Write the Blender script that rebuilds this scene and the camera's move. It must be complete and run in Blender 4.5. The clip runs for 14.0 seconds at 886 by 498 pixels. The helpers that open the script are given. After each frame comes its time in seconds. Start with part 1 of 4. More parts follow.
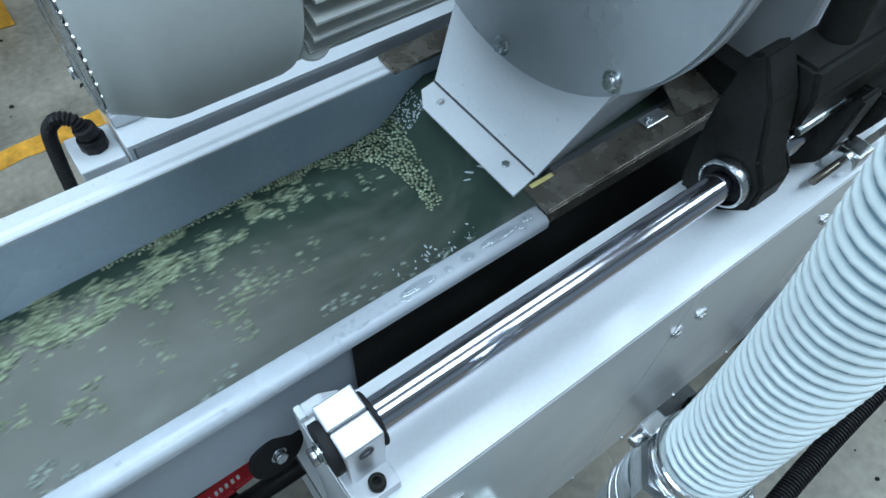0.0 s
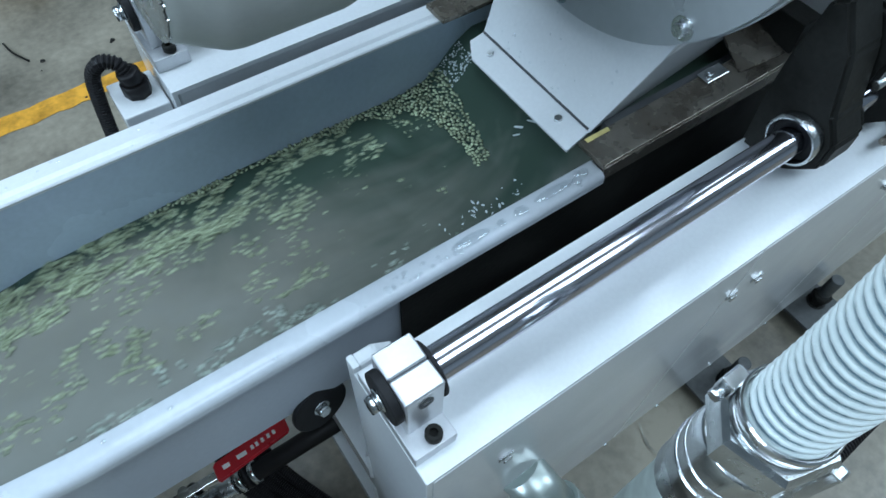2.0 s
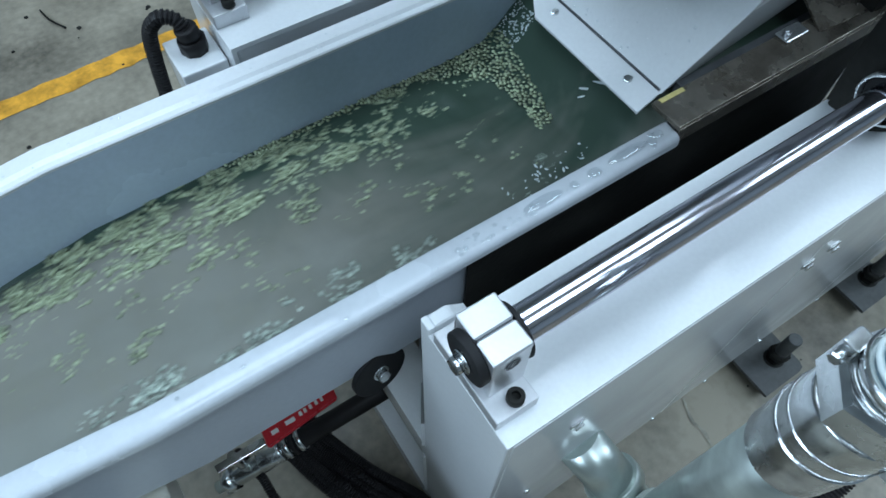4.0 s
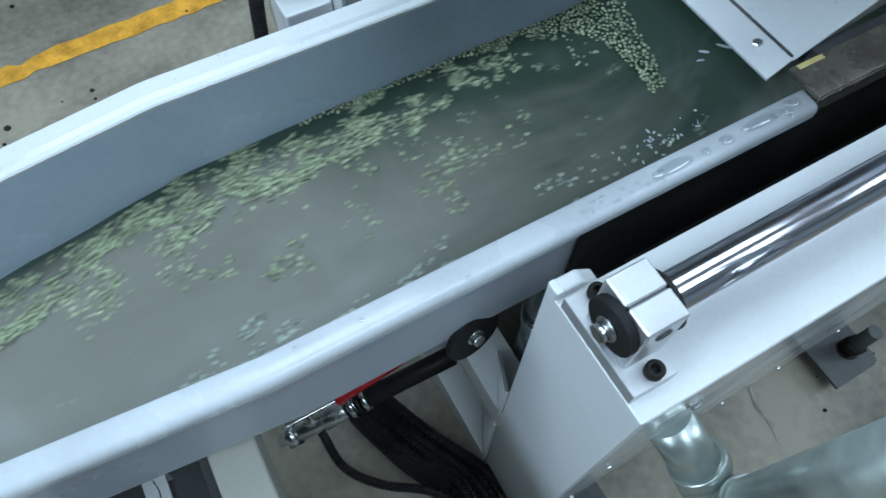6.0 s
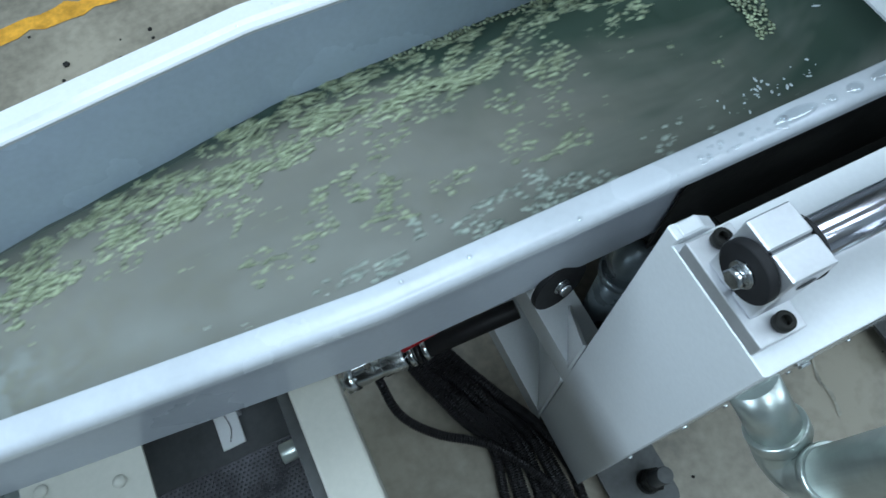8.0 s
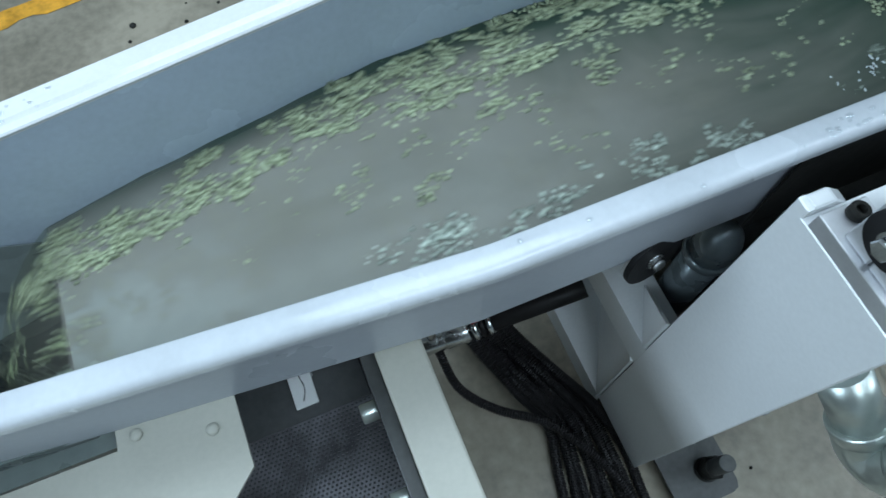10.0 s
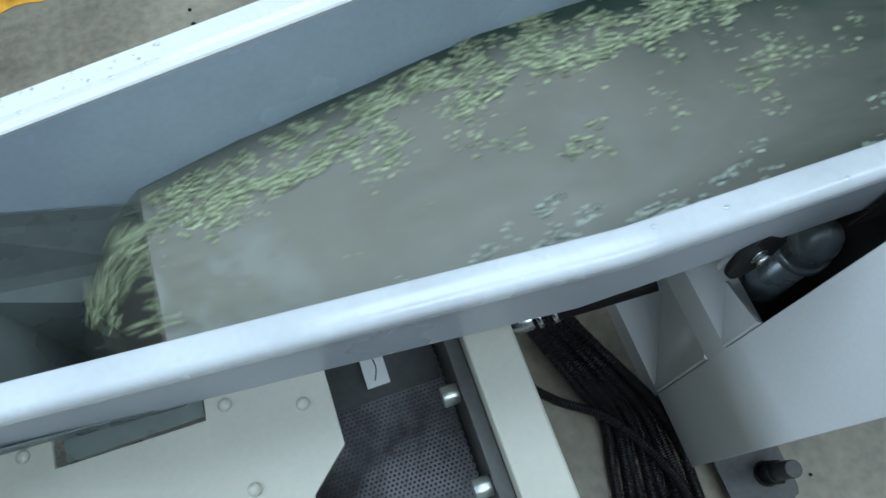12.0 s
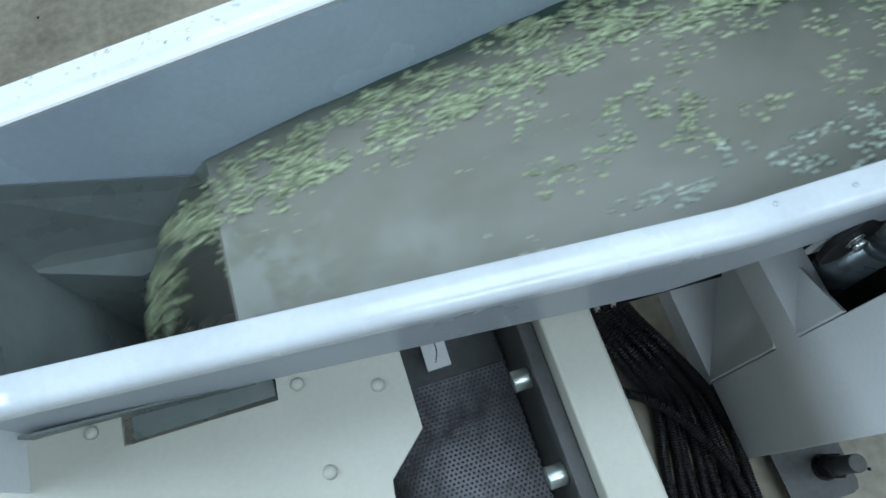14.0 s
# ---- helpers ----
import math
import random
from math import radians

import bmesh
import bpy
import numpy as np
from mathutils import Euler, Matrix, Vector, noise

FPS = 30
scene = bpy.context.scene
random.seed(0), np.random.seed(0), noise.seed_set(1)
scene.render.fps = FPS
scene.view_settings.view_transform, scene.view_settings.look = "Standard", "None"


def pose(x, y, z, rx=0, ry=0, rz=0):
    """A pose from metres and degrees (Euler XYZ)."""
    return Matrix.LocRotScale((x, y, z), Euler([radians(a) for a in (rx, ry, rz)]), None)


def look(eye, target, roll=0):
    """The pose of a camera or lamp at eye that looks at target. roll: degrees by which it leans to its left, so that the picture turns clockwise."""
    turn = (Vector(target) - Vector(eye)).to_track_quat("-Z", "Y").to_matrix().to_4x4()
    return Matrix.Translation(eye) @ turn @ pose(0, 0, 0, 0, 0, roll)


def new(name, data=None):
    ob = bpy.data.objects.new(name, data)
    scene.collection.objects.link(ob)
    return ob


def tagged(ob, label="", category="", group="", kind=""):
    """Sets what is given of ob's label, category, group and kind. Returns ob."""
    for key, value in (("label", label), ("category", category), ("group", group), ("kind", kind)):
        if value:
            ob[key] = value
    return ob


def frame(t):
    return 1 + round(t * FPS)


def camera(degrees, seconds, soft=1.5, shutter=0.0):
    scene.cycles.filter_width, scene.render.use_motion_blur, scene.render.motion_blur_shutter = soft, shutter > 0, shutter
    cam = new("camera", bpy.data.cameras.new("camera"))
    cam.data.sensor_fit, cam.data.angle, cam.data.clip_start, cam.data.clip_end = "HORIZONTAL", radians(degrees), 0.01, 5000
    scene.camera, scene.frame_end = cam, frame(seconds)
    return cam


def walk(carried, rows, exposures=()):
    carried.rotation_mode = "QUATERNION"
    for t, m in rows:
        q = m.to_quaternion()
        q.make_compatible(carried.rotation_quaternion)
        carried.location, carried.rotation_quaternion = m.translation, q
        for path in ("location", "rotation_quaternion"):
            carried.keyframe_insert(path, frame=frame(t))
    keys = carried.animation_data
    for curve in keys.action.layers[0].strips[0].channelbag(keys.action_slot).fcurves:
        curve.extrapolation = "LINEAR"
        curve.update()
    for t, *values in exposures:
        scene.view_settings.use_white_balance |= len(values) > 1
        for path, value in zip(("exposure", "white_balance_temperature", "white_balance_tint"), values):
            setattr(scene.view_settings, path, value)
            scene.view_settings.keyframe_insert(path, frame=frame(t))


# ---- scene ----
cam = camera(67.9, 14.0, 1.5, 0.6)
PATH = [
    (0, (-0.078, -0.184, 1.679), (0.659, 0.713, 0.05), 3.5),
    (0.5, (-0.087, -0.18, 1.668), (0.632, 0.711, 0.028), 3.5),
    (1, (-0.099, -0.177, 1.66), (0.599, 0.705, 0.005), 3.6),
    (1.5, (-0.108, -0.17, 1.655), (0.569, 0.702, -0.013), 3.4),
    (2, (-0.119, -0.163, 1.644), (0.538, 0.704, -0.034), 3.0),
    (2.5, (-0.133, -0.156, 1.637), (0.504, 0.709, -0.05), 2.4),
    (3, (-0.151, -0.148, 1.629), (0.471, 0.716, -0.065), 2.1),
    (3.2, (-0.155, -0.145, 1.626), (0.459, 0.714, -0.072), 2.0),
    (5.5, (-0.237, -0.088, 1.579), (0.275, 0.752, -0.162), 1.0),
    (6, (-0.264, -0.069, 1.57), (0.221, 0.753, -0.188), 1.5),
    (6.5, (-0.287, -0.059, 1.557), (0.175, 0.744, -0.215), 1.6),
    (7, (-0.305, -0.052, 1.547), (0.126, 0.735, -0.24), 1.0),
    (7.5, (-0.322, -0.044, 1.538), (0.077, 0.73, -0.263), 0.2),
    (8, (-0.345, -0.041, 1.535), (0.029, 0.729, -0.272), -0.0),
    (10.5, (-0.448, -0.012, 1.507), (-0.187, 0.746, -0.325), -2.9),
    (11, (-0.461, -0.001, 1.499), (-0.227, 0.752, -0.339), -3.8),
    (11.5, (-0.493, 0.007, 1.493), (-0.263, 0.762, -0.344), -3.1),
    (12, (-0.526, 0.016, 1.489), (-0.295, 0.766, -0.351), -2.2),
    (12.5, (-0.534, 0.023, 1.484), (-0.322, 0.771, -0.359), -3.4),
    (13, (-0.551, 0.03, 1.473), (-0.347, 0.774, -0.372), -3.7),
    (13.5, (-0.575, 0.039, 1.466), (-0.385, 0.77, -0.387), -4.1),
    (14, (-0.596, 0.046, 1.455), (-0.421, 0.768, -0.402), -4.4),
]
walk(cam, [(t, look(eye, target, roll)) for t, eye, target, roll in PATH], [(0, -0.06, 6200, 10), (3.0, -0.13, 6230, 10), (6.0, -0.12, 6330, 10), (8.0, -0.04, 6420, 10), (10.5, -0.08, 6560, 10), (14.0, -0.04, 6620, 10)])

# world, lights, exposure
world = bpy.data.worlds.new("hall_air")
scene.world = world
world.use_nodes = True
world.node_tree.nodes["Background"].inputs[0].default_value = (0.72, 0.86, 1.0, 1)
world.node_tree.nodes["Background"].inputs[1].default_value = 0.25


def hall_lamp(name, place, target, sx, sy, watts, colour):
    data = bpy.data.lights.new(name, "AREA")
    data.shape, data.size, data.size_y, data.energy, data.color = "RECTANGLE", sx, sy, watts, colour
    ob = new(name, data)
    ob.matrix_world = look(place, target)
    return ob


for x, length, share in ((0.3, 3.2, 1.0), (5.8, 5.6, 1.4)):
    hall_lamp("skylight_lamp", (x, 1.9, 5.7), (x, 1.9, 0), length, 2.2, 138 * share, (0.68, 0.85, 1.0))
    hall_lamp("skylight_lamp", (x, -1.9, 5.7), (x, -1.9, 0), length, 2.0, 160 * share, (0.68, 0.85, 1.0))
# unseen lamp added to fill the faces turned west
hall_lamp("west_fill_lamp", (-6.0, 0.7, 4.4), (0, 0.3, 0.9), 3.5, 2.2, 310, (0.64, 0.83, 1.0))


# materials
def grain(name, color, rough=0.5, metal=0.0, var=0.1, scale=6.0, fine=90.0, bump=0.05, spread=0.12, tint=None, spec=0.5):
    m = bpy.data.materials.new(name)
    m.use_nodes = True
    nt = m.node_tree
    p = nt.nodes["Principled BSDF"]
    tc = nt.nodes.new("ShaderNodeTexCoord")
    n1, n2 = nt.nodes.new("ShaderNodeTexNoise"), nt.nodes.new("ShaderNodeTexNoise")
    n1.inputs["Scale"].default_value, n1.inputs["Detail"].default_value = scale, 5
    n2.inputs["Scale"].default_value, n2.inputs["Detail"].default_value = fine, 3
    for n in (n1, n2):
        nt.links.new(tc.outputs["Object"], n.inputs["Vector"])
    add = nt.nodes.new("ShaderNodeMath")
    add.operation = "MULTIPLY_ADD"
    add.inputs[1].default_value = 0.35
    nt.links.new(n2.outputs["Fac"], add.inputs[0])
    nt.links.new(n1.outputs["Fac"], add.inputs[2])
    ramp = nt.nodes.new("ShaderNodeValToRGB")
    e = ramp.color_ramp.elements
    dark = tint if tint else tuple(c * (1 - 2 * var) for c in color)
    e[0].position, e[1].position = 0.45, 0.85
    e[0].color, e[1].color = (*dark, 1), (*[min(1, c * (1 + var)) for c in color], 1)
    nt.links.new(add.outputs[0], ramp.inputs[0])
    nt.links.new(ramp.outputs[0], p.inputs["Base Color"])
    r = nt.nodes.new("ShaderNodeMapRange")
    r.inputs[1].default_value, r.inputs[2].default_value = 0.3, 0.7
    r.inputs[3].default_value, r.inputs[4].default_value = max(0.02, rough - spread), min(1, rough + spread)
    nt.links.new(n1.outputs["Fac"], r.inputs[0])
    nt.links.new(r.outputs[0], p.inputs["Roughness"])
    p.inputs["Metallic"].default_value = metal
    p.inputs["Specular IOR Level"].default_value = spec
    if bump:
        b = nt.nodes.new("ShaderNodeBump")
        b.inputs["Strength"].default_value, b.inputs["Distance"].default_value = bump, 0.002
        nt.links.new(n2.outputs["Fac"], b.inputs["Height"])
        nt.links.new(b.outputs[0], p.inputs["Normal"])
    return m


PAINT = grain("white_grey_paint", (0.76, 0.785, 0.80), 0.12, var=0.04, scale=3, fine=160, bump=0.02, spread=0.05)
# white paint inside the wet trough, with the shade there put into its tone
PAINT_IN = grain("wet_shade_toned_paint", (0.49, 0.585, 0.68), 0.22, var=0.06, scale=5, fine=120, bump=0.04)
CREAM = grain("cream_grey_paint", (0.44, 0.44, 0.385), 0.45, var=0.05, scale=4, fine=140, bump=0.05)
ALU = grain("brushed_aluminium", (0.64, 0.65, 0.67), 0.46, 0.75, var=0.05, scale=12, fine=200, bump=0.06)
CHROME = grain("chrome", (0.58, 0.57, 0.63), 0.13, 1.0, var=0.02, bump=0.0, spread=0.02)
ZINC = grain("zinc_plated_steel", (0.70, 0.72, 0.73), 0.24, 1.0, var=0.14, scale=25, bump=0.04, spread=0.08)
GALV = grain("galvanised_pipe", (0.58, 0.64, 0.61), 0.34, 0.85, var=0.1, scale=14, fine=60, bump=0.02, spread=0.06)
STAIN = grain("wet_bare_steel", (0.20, 0.18, 0.15), 0.24, 0.7, var=0.25, scale=18, fine=120, bump=0.15, tint=(0.11, 0.09, 0.07))
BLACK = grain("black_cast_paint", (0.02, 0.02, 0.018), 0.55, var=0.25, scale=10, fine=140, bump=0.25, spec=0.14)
RUBBER = grain("black_rubber", (0.018, 0.018, 0.019), 0.6, var=0.2, scale=20, bump=0.1, spec=0.2)
CONDUIT = grain("black_conduit", (0.012, 0.011, 0.012), 0.5, var=0.2, scale=20, bump=0.05, spec=0.3)
MOTORG = grain("grey_motor_paint", (0.46, 0.48, 0.46), 0.42, var=0.05, scale=5, fine=150, bump=0.05)
# motor grey raised for the fins; light falling on them is in the tone
FINP = grain("lit_fin_paint", (0.62, 0.63, 0.60), 0.4, var=0.06, scale=20, fine=150, bump=0.04)
DISC = grain("brushed_steel_cover", (0.47, 0.50, 0.52), 0.36, 0.35, var=0.05, scale=4, fine=60, bump=0.03)
RED = grain("red_vinyl", (0.50, 0.015, 0.025), 0.35, var=0.1, scale=30, bump=0.03)
HOSEW = grain("white_hose_plastic", (0.80, 0.88, 0.87), 0.36, var=0.04, scale=10, bump=0.04)
HOSEB = grain("grey_hose_groove", (0.2, 0.3, 0.35), 0.45, var=0.1, scale=10, bump=0.04)
CONCRETE = grain("stained_concrete", (0.25, 0.225, 0.175), 0.42, var=0.3, scale=2.2, fine=38, bump=0.2, spread=0.15)
YELLOW = grain("worn_yellow_paint", (0.66, 0.32, 0.03), 0.6, var=0.22, scale=16, fine=70, bump=0.15)
WALLM = grain("hall_wall_paint", (0.42, 0.46, 0.48), 0.7, var=0.08, scale=0.6, fine=8)
CEILM = grain("white_ceiling_paint", (0.78, 0.80, 0.80), 0.7, var=0.05, scale=0.6, fine=8)
# dark joints and steel, and the near-black fill of unlit recesses
DARKIN = grain("dark_steel_and_shade", (0.07, 0.075, 0.08), 0.6, var=0.2, scale=8, bump=0.1)
PERF = grain("oily_perforated_steel", (0.17, 0.175, 0.195), 0.4, 0.3, var=0.4, scale=9, fine=60, bump=0.2)
PELLET = grain("pale_green_pellet", (0.37, 0.43, 0.28), 0.25, var=0.2, scale=40, fine=300, bump=0.0)
# the same pellets, whitened to carry the skylight's reflection in their colour
PELLET_PALE = grain("sky_lit_pellet", (0.46, 0.53, 0.46), 0.15, var=0.2, scale=40, fine=300, bump=0.0)
# wet metal of outlet and slot, the shade inside them put into its grey
SHADE_METAL = grain("wet_shaded_metal", (0.15, 0.18, 0.175), 0.3, 0.0, var=0.12, scale=6, fine=60, bump=0.05)
FOOT = grain("dark_grey_foot_paint", (0.075, 0.08, 0.08), 0.5, var=0.2, scale=12, bump=0.1)
FOAM = grain("pale_foam_and_glint", (0.55, 0.61, 0.62), 0.15, var=0.05, scale=30)
SCUFF = grain("scuffed_concrete", (0.34, 0.32, 0.26), 0.7, var=0.2, scale=30)
# near rim's white paint; its weaker light is put into a blue-grey tone
RIMP = grain("shade_toned_rim_paint", (0.60, 0.64, 0.68), 0.2, var=0.05, scale=9, fine=120, bump=0.04)
# trough's outer side; the shade under the rim is put into this darker tone
SIDEP = grain("shaded_side_paint", (0.42, 0.455, 0.50), 0.35, var=0.05, scale=4, fine=140, bump=0.04)
DARKPIPE = grain("dull_dark_pipe", (0.20, 0.24, 0.26), 0.3, 0.5, var=0.15, scale=14, bump=0.1)
BARW = grain("white_print", (0.75, 0.74, 0.72), 0.5, var=0.03)
BRASS = grain("yellowed_sealant", (0.62, 0.52, 0.20), 0.4, var=0.2, scale=40)


def water_material():
    m = bpy.data.materials.new("murky_water")
    m.use_nodes = True
    nt = m.node_tree
    p, out = nt.nodes["Principled BSDF"], nt.nodes["Material Output"]
    geo = nt.nodes.new("ShaderNodeTexCoord")
    sep = nt.nodes.new("ShaderNodeSeparateXYZ")
    nt.links.new(geo.outputs["Object"], sep.inputs[0])
    cloud = nt.nodes.new("ShaderNodeTexNoise")
    cloud.inputs["Scale"].default_value, cloud.inputs["Detail"].default_value = 5.5, 4
    cloud.inputs["Roughness"].default_value, cloud.inputs["Distortion"].default_value = 0.62, 0.5
    flow = nt.nodes.new("ShaderNodeMapping")
    flow.inputs["Scale"].default_value = (0.45, 1.0, 1.0)
    flow.inputs["Rotation"].default_value = (0, 0, -0.12)
    nt.links.new(geo.outputs["Object"], flow.inputs["Vector"])
    nt.links.new(flow.outputs[0], cloud.inputs["Vector"])
    # paler downstream, darker and greener upstream
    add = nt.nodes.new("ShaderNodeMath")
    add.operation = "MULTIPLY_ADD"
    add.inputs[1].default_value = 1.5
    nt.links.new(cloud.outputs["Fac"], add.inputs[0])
    # darker towards the far wall
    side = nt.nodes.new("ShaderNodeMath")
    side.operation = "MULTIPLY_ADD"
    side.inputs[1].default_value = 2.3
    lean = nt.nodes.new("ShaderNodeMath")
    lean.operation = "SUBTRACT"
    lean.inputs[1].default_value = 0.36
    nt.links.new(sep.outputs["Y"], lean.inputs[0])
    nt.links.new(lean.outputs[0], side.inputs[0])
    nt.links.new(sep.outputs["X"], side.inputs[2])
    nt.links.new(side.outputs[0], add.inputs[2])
    # a darker strip follows the far wall, which closes in downstream
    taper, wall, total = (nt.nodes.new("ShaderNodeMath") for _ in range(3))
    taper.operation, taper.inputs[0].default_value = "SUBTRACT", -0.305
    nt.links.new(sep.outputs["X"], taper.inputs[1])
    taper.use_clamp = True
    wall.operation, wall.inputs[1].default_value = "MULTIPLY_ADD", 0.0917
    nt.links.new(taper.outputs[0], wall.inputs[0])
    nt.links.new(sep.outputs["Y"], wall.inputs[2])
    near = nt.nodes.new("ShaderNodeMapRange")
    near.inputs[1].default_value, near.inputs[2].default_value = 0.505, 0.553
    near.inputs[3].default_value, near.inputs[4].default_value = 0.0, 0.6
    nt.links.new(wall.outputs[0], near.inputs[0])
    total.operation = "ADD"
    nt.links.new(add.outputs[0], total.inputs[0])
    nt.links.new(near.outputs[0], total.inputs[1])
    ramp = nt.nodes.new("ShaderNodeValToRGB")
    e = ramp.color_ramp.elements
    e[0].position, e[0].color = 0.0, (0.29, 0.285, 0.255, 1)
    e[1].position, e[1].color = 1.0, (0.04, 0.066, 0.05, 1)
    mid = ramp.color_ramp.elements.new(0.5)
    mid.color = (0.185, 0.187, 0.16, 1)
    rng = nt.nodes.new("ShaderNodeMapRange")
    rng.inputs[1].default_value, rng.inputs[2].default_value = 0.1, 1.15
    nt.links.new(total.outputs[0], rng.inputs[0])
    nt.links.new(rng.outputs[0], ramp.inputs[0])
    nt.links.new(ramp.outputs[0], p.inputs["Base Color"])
    p.inputs["Roughness"].default_value = 0.3
    p.inputs["IOR"].default_value = 1.33
    p.inputs["Specular IOR Level"].default_value = 0.22
    w1, w2 = nt.nodes.new("ShaderNodeTexNoise"), nt.nodes.new("ShaderNodeTexNoise")
    w1.inputs["Scale"].default_value, w2.inputs["Scale"].default_value = 18, 60
    for w in (w1, w2):
        nt.links.new(geo.outputs["Object"], w.inputs["Vector"])
    mix = nt.nodes.new("ShaderNodeMath")
    mix.operation = "MULTIPLY_ADD"
    mix.inputs[1].default_value = 0.3
    nt.links.new(w2.outputs["Fac"], mix.inputs[0])
    nt.links.new(w1.outputs["Fac"], mix.inputs[2])
    b = nt.nodes.new("ShaderNodeBump")
    b.inputs["Strength"].default_value, b.inputs["Distance"].default_value = 0.2, 0.006
    nt.links.new(mix.outputs[0], b.inputs["Height"])
    nt.links.new(b.outputs[0], p.inputs["Normal"])
    tr, sh = nt.nodes.new("ShaderNodeBsdfTransparent"), nt.nodes.new("ShaderNodeMixShader")
    tr.inputs[0].default_value = (0.86, 0.9, 0.82, 1)
    cover = nt.nodes.new("ShaderNodeMapRange")
    cover.inputs[1].default_value, cover.inputs[2].default_value = -0.13, 0.87
    cover.inputs[3].default_value, cover.inputs[4].default_value = 0.55, 0.86
    nt.links.new(add.outputs[0], cover.inputs[0])
    spill, both = nt.nodes.new("ShaderNodeMapRange"), nt.nodes.new("ShaderNodeMath")
    spill.inputs[1].default_value, spill.inputs[2].default_value = -0.772, -0.765
    spill.inputs[3].default_value, spill.inputs[4].default_value = 0.22, 1.0
    nt.links.new(sep.outputs["X"], spill.inputs[0])
    both.operation = "MULTIPLY"
    nt.links.new(cover.outputs[0], both.inputs[0])
    nt.links.new(spill.outputs[0], both.inputs[1])
    nt.links.new(both.outputs[0], sh.inputs[0])
    nt.links.new(tr.outputs[0], sh.inputs[1])
    nt.links.new(p.outputs[0], sh.inputs[2])
    nt.links.new(sh.outputs[0], out.inputs["Surface"])
    return m


def speckle(m, low, high):
    """Lightness that differs from pellet to pellet."""
    nt = m.node_tree
    p = nt.nodes["Principled BSDF"]
    src = p.inputs["Base Color"].links[0].from_socket
    geo, rng, mix = nt.nodes.new("ShaderNodeNewGeometry"), nt.nodes.new("ShaderNodeMapRange"), nt.nodes.new("ShaderNodeVectorMath")
    rng.inputs[3].default_value, rng.inputs[4].default_value = low, high
    mix.operation = "SCALE"
    nt.links.new(geo.outputs["Random Per Island"], rng.inputs[0])
    nt.links.new(src, mix.inputs[0])
    nt.links.new(rng.outputs[0], mix.inputs["Scale"])
    nt.links.new(mix.outputs[0], p.inputs["Base Color"])


speckle(PELLET, 0.62, 1.22)
speckle(PELLET_PALE, 0.6, 1.25)
WATER = water_material()
CLEAR = bpy.data.materials.new("clear_water_drop")
CLEAR.use_nodes = True
cn = CLEAR.node_tree
see, gloss, both = cn.nodes.new("ShaderNodeBsdfTransparent"), cn.nodes.new("ShaderNodeBsdfGlossy"), cn.nodes.new("ShaderNodeMixShader")
see.inputs[0].default_value = (0.93, 0.95, 0.96, 1)
gloss.inputs["Roughness"].default_value = 0.05
both.inputs[0].default_value = 0.16
cn.links.new(see.outputs[0], both.inputs[1])
cn.links.new(gloss.outputs[0], both.inputs[2])
cn.links.new(both.outputs[0], cn.nodes["Material Output"].inputs["Surface"])


# mesh helpers, all in world metres
def box(bm, lo, hi, bev=0.0, seg=2):
    r = bmesh.ops.create_cube(bm, size=1)
    for v in r["verts"]:
        v.co = Vector([(lo[i] + hi[i]) / 2 + v.co[i] * (hi[i] - lo[i]) for i in range(3)])
    if bev:
        edges = list({e for v in r["verts"] for e in v.link_edges})
        bmesh.ops.bevel(bm, geom=edges, offset=bev, segments=seg, profile=0.5, affect="EDGES")


def sweep(bm, pts, radii, seg=16, caps=True, mats=None):
    pts = [Vector(p) for p in pts]
    if not hasattr(radii, "__len__"):
        radii = [radii] * len(pts)
    d0 = (pts[1] - pts[0]).normalized()
    side = d0.orthogonal().normalized()
    rings = []
    for i, p in enumerate(pts):
        d = (pts[min(i + 1, len(pts) - 1)] - pts[max(i - 1, 0)]).normalized()
        side = (side - d * side.dot(d)).normalized()
        up = d.cross(side)
        rings.append([bm.verts.new(p + radii[i] * (math.cos(a) * side + math.sin(a) * up)) for a in (2 * math.pi * k / seg for k in range(seg))])
    for i in range(len(rings) - 1):
        a, b = rings[i], rings[i + 1]
        for k in range(seg):
            f = bm.faces.new((a[k], a[(k + 1) % seg], b[(k + 1) % seg], b[k]))
            f.smooth = True
            if mats:
                f.material_index = mats[i % len(mats)]
    if caps:
        bm.faces.new(rings[0][::-1])
        bm.faces.new(rings[-1])


def rod(bm, p0, p1, r, seg=24, bev=0.0):
    p0, p1 = Vector(p0), Vector(p1)
    d = (p1 - p0).normalized()
    if bev:
        sweep(bm, [p0, p0 + d * bev * 0.3, p0 + d * bev, p1 - d * bev, p1 - d * bev * 0.3, p1], [r - bev, r - bev * 0.3, r, r, r - bev * 0.3, r - bev], seg)
    else:
        sweep(bm, [p0, p1], [r, r], seg)


def ring(bm, c, axis, r_in, r_out, length, seg=32):
    """A collar round an axis, from c on along it."""
    c, d = Vector(c), Vector(axis).normalized()
    s = d.orthogonal().normalized()
    u = d.cross(s)
    b = min(0.0015, length / 4)
    prof = [(r_in, 0), (r_out - b, 0), (r_out, b), (r_out, length - b), (r_out - b, length), (r_in, length)]
    loops = [[bm.verts.new(c + d * z + r * (math.cos(a) * s + math.sin(a) * u)) for a in (2 * math.pi * k / seg for k in range(seg))] for r, z in prof]
    for i in range(len(prof)):
        a, e = loops[i], loops[(i + 1) % len(prof)]
        for k in range(seg):
            bm.faces.new((a[k], a[(k + 1) % seg], e[(k + 1) % seg], e[k])).smooth = i in (2,)


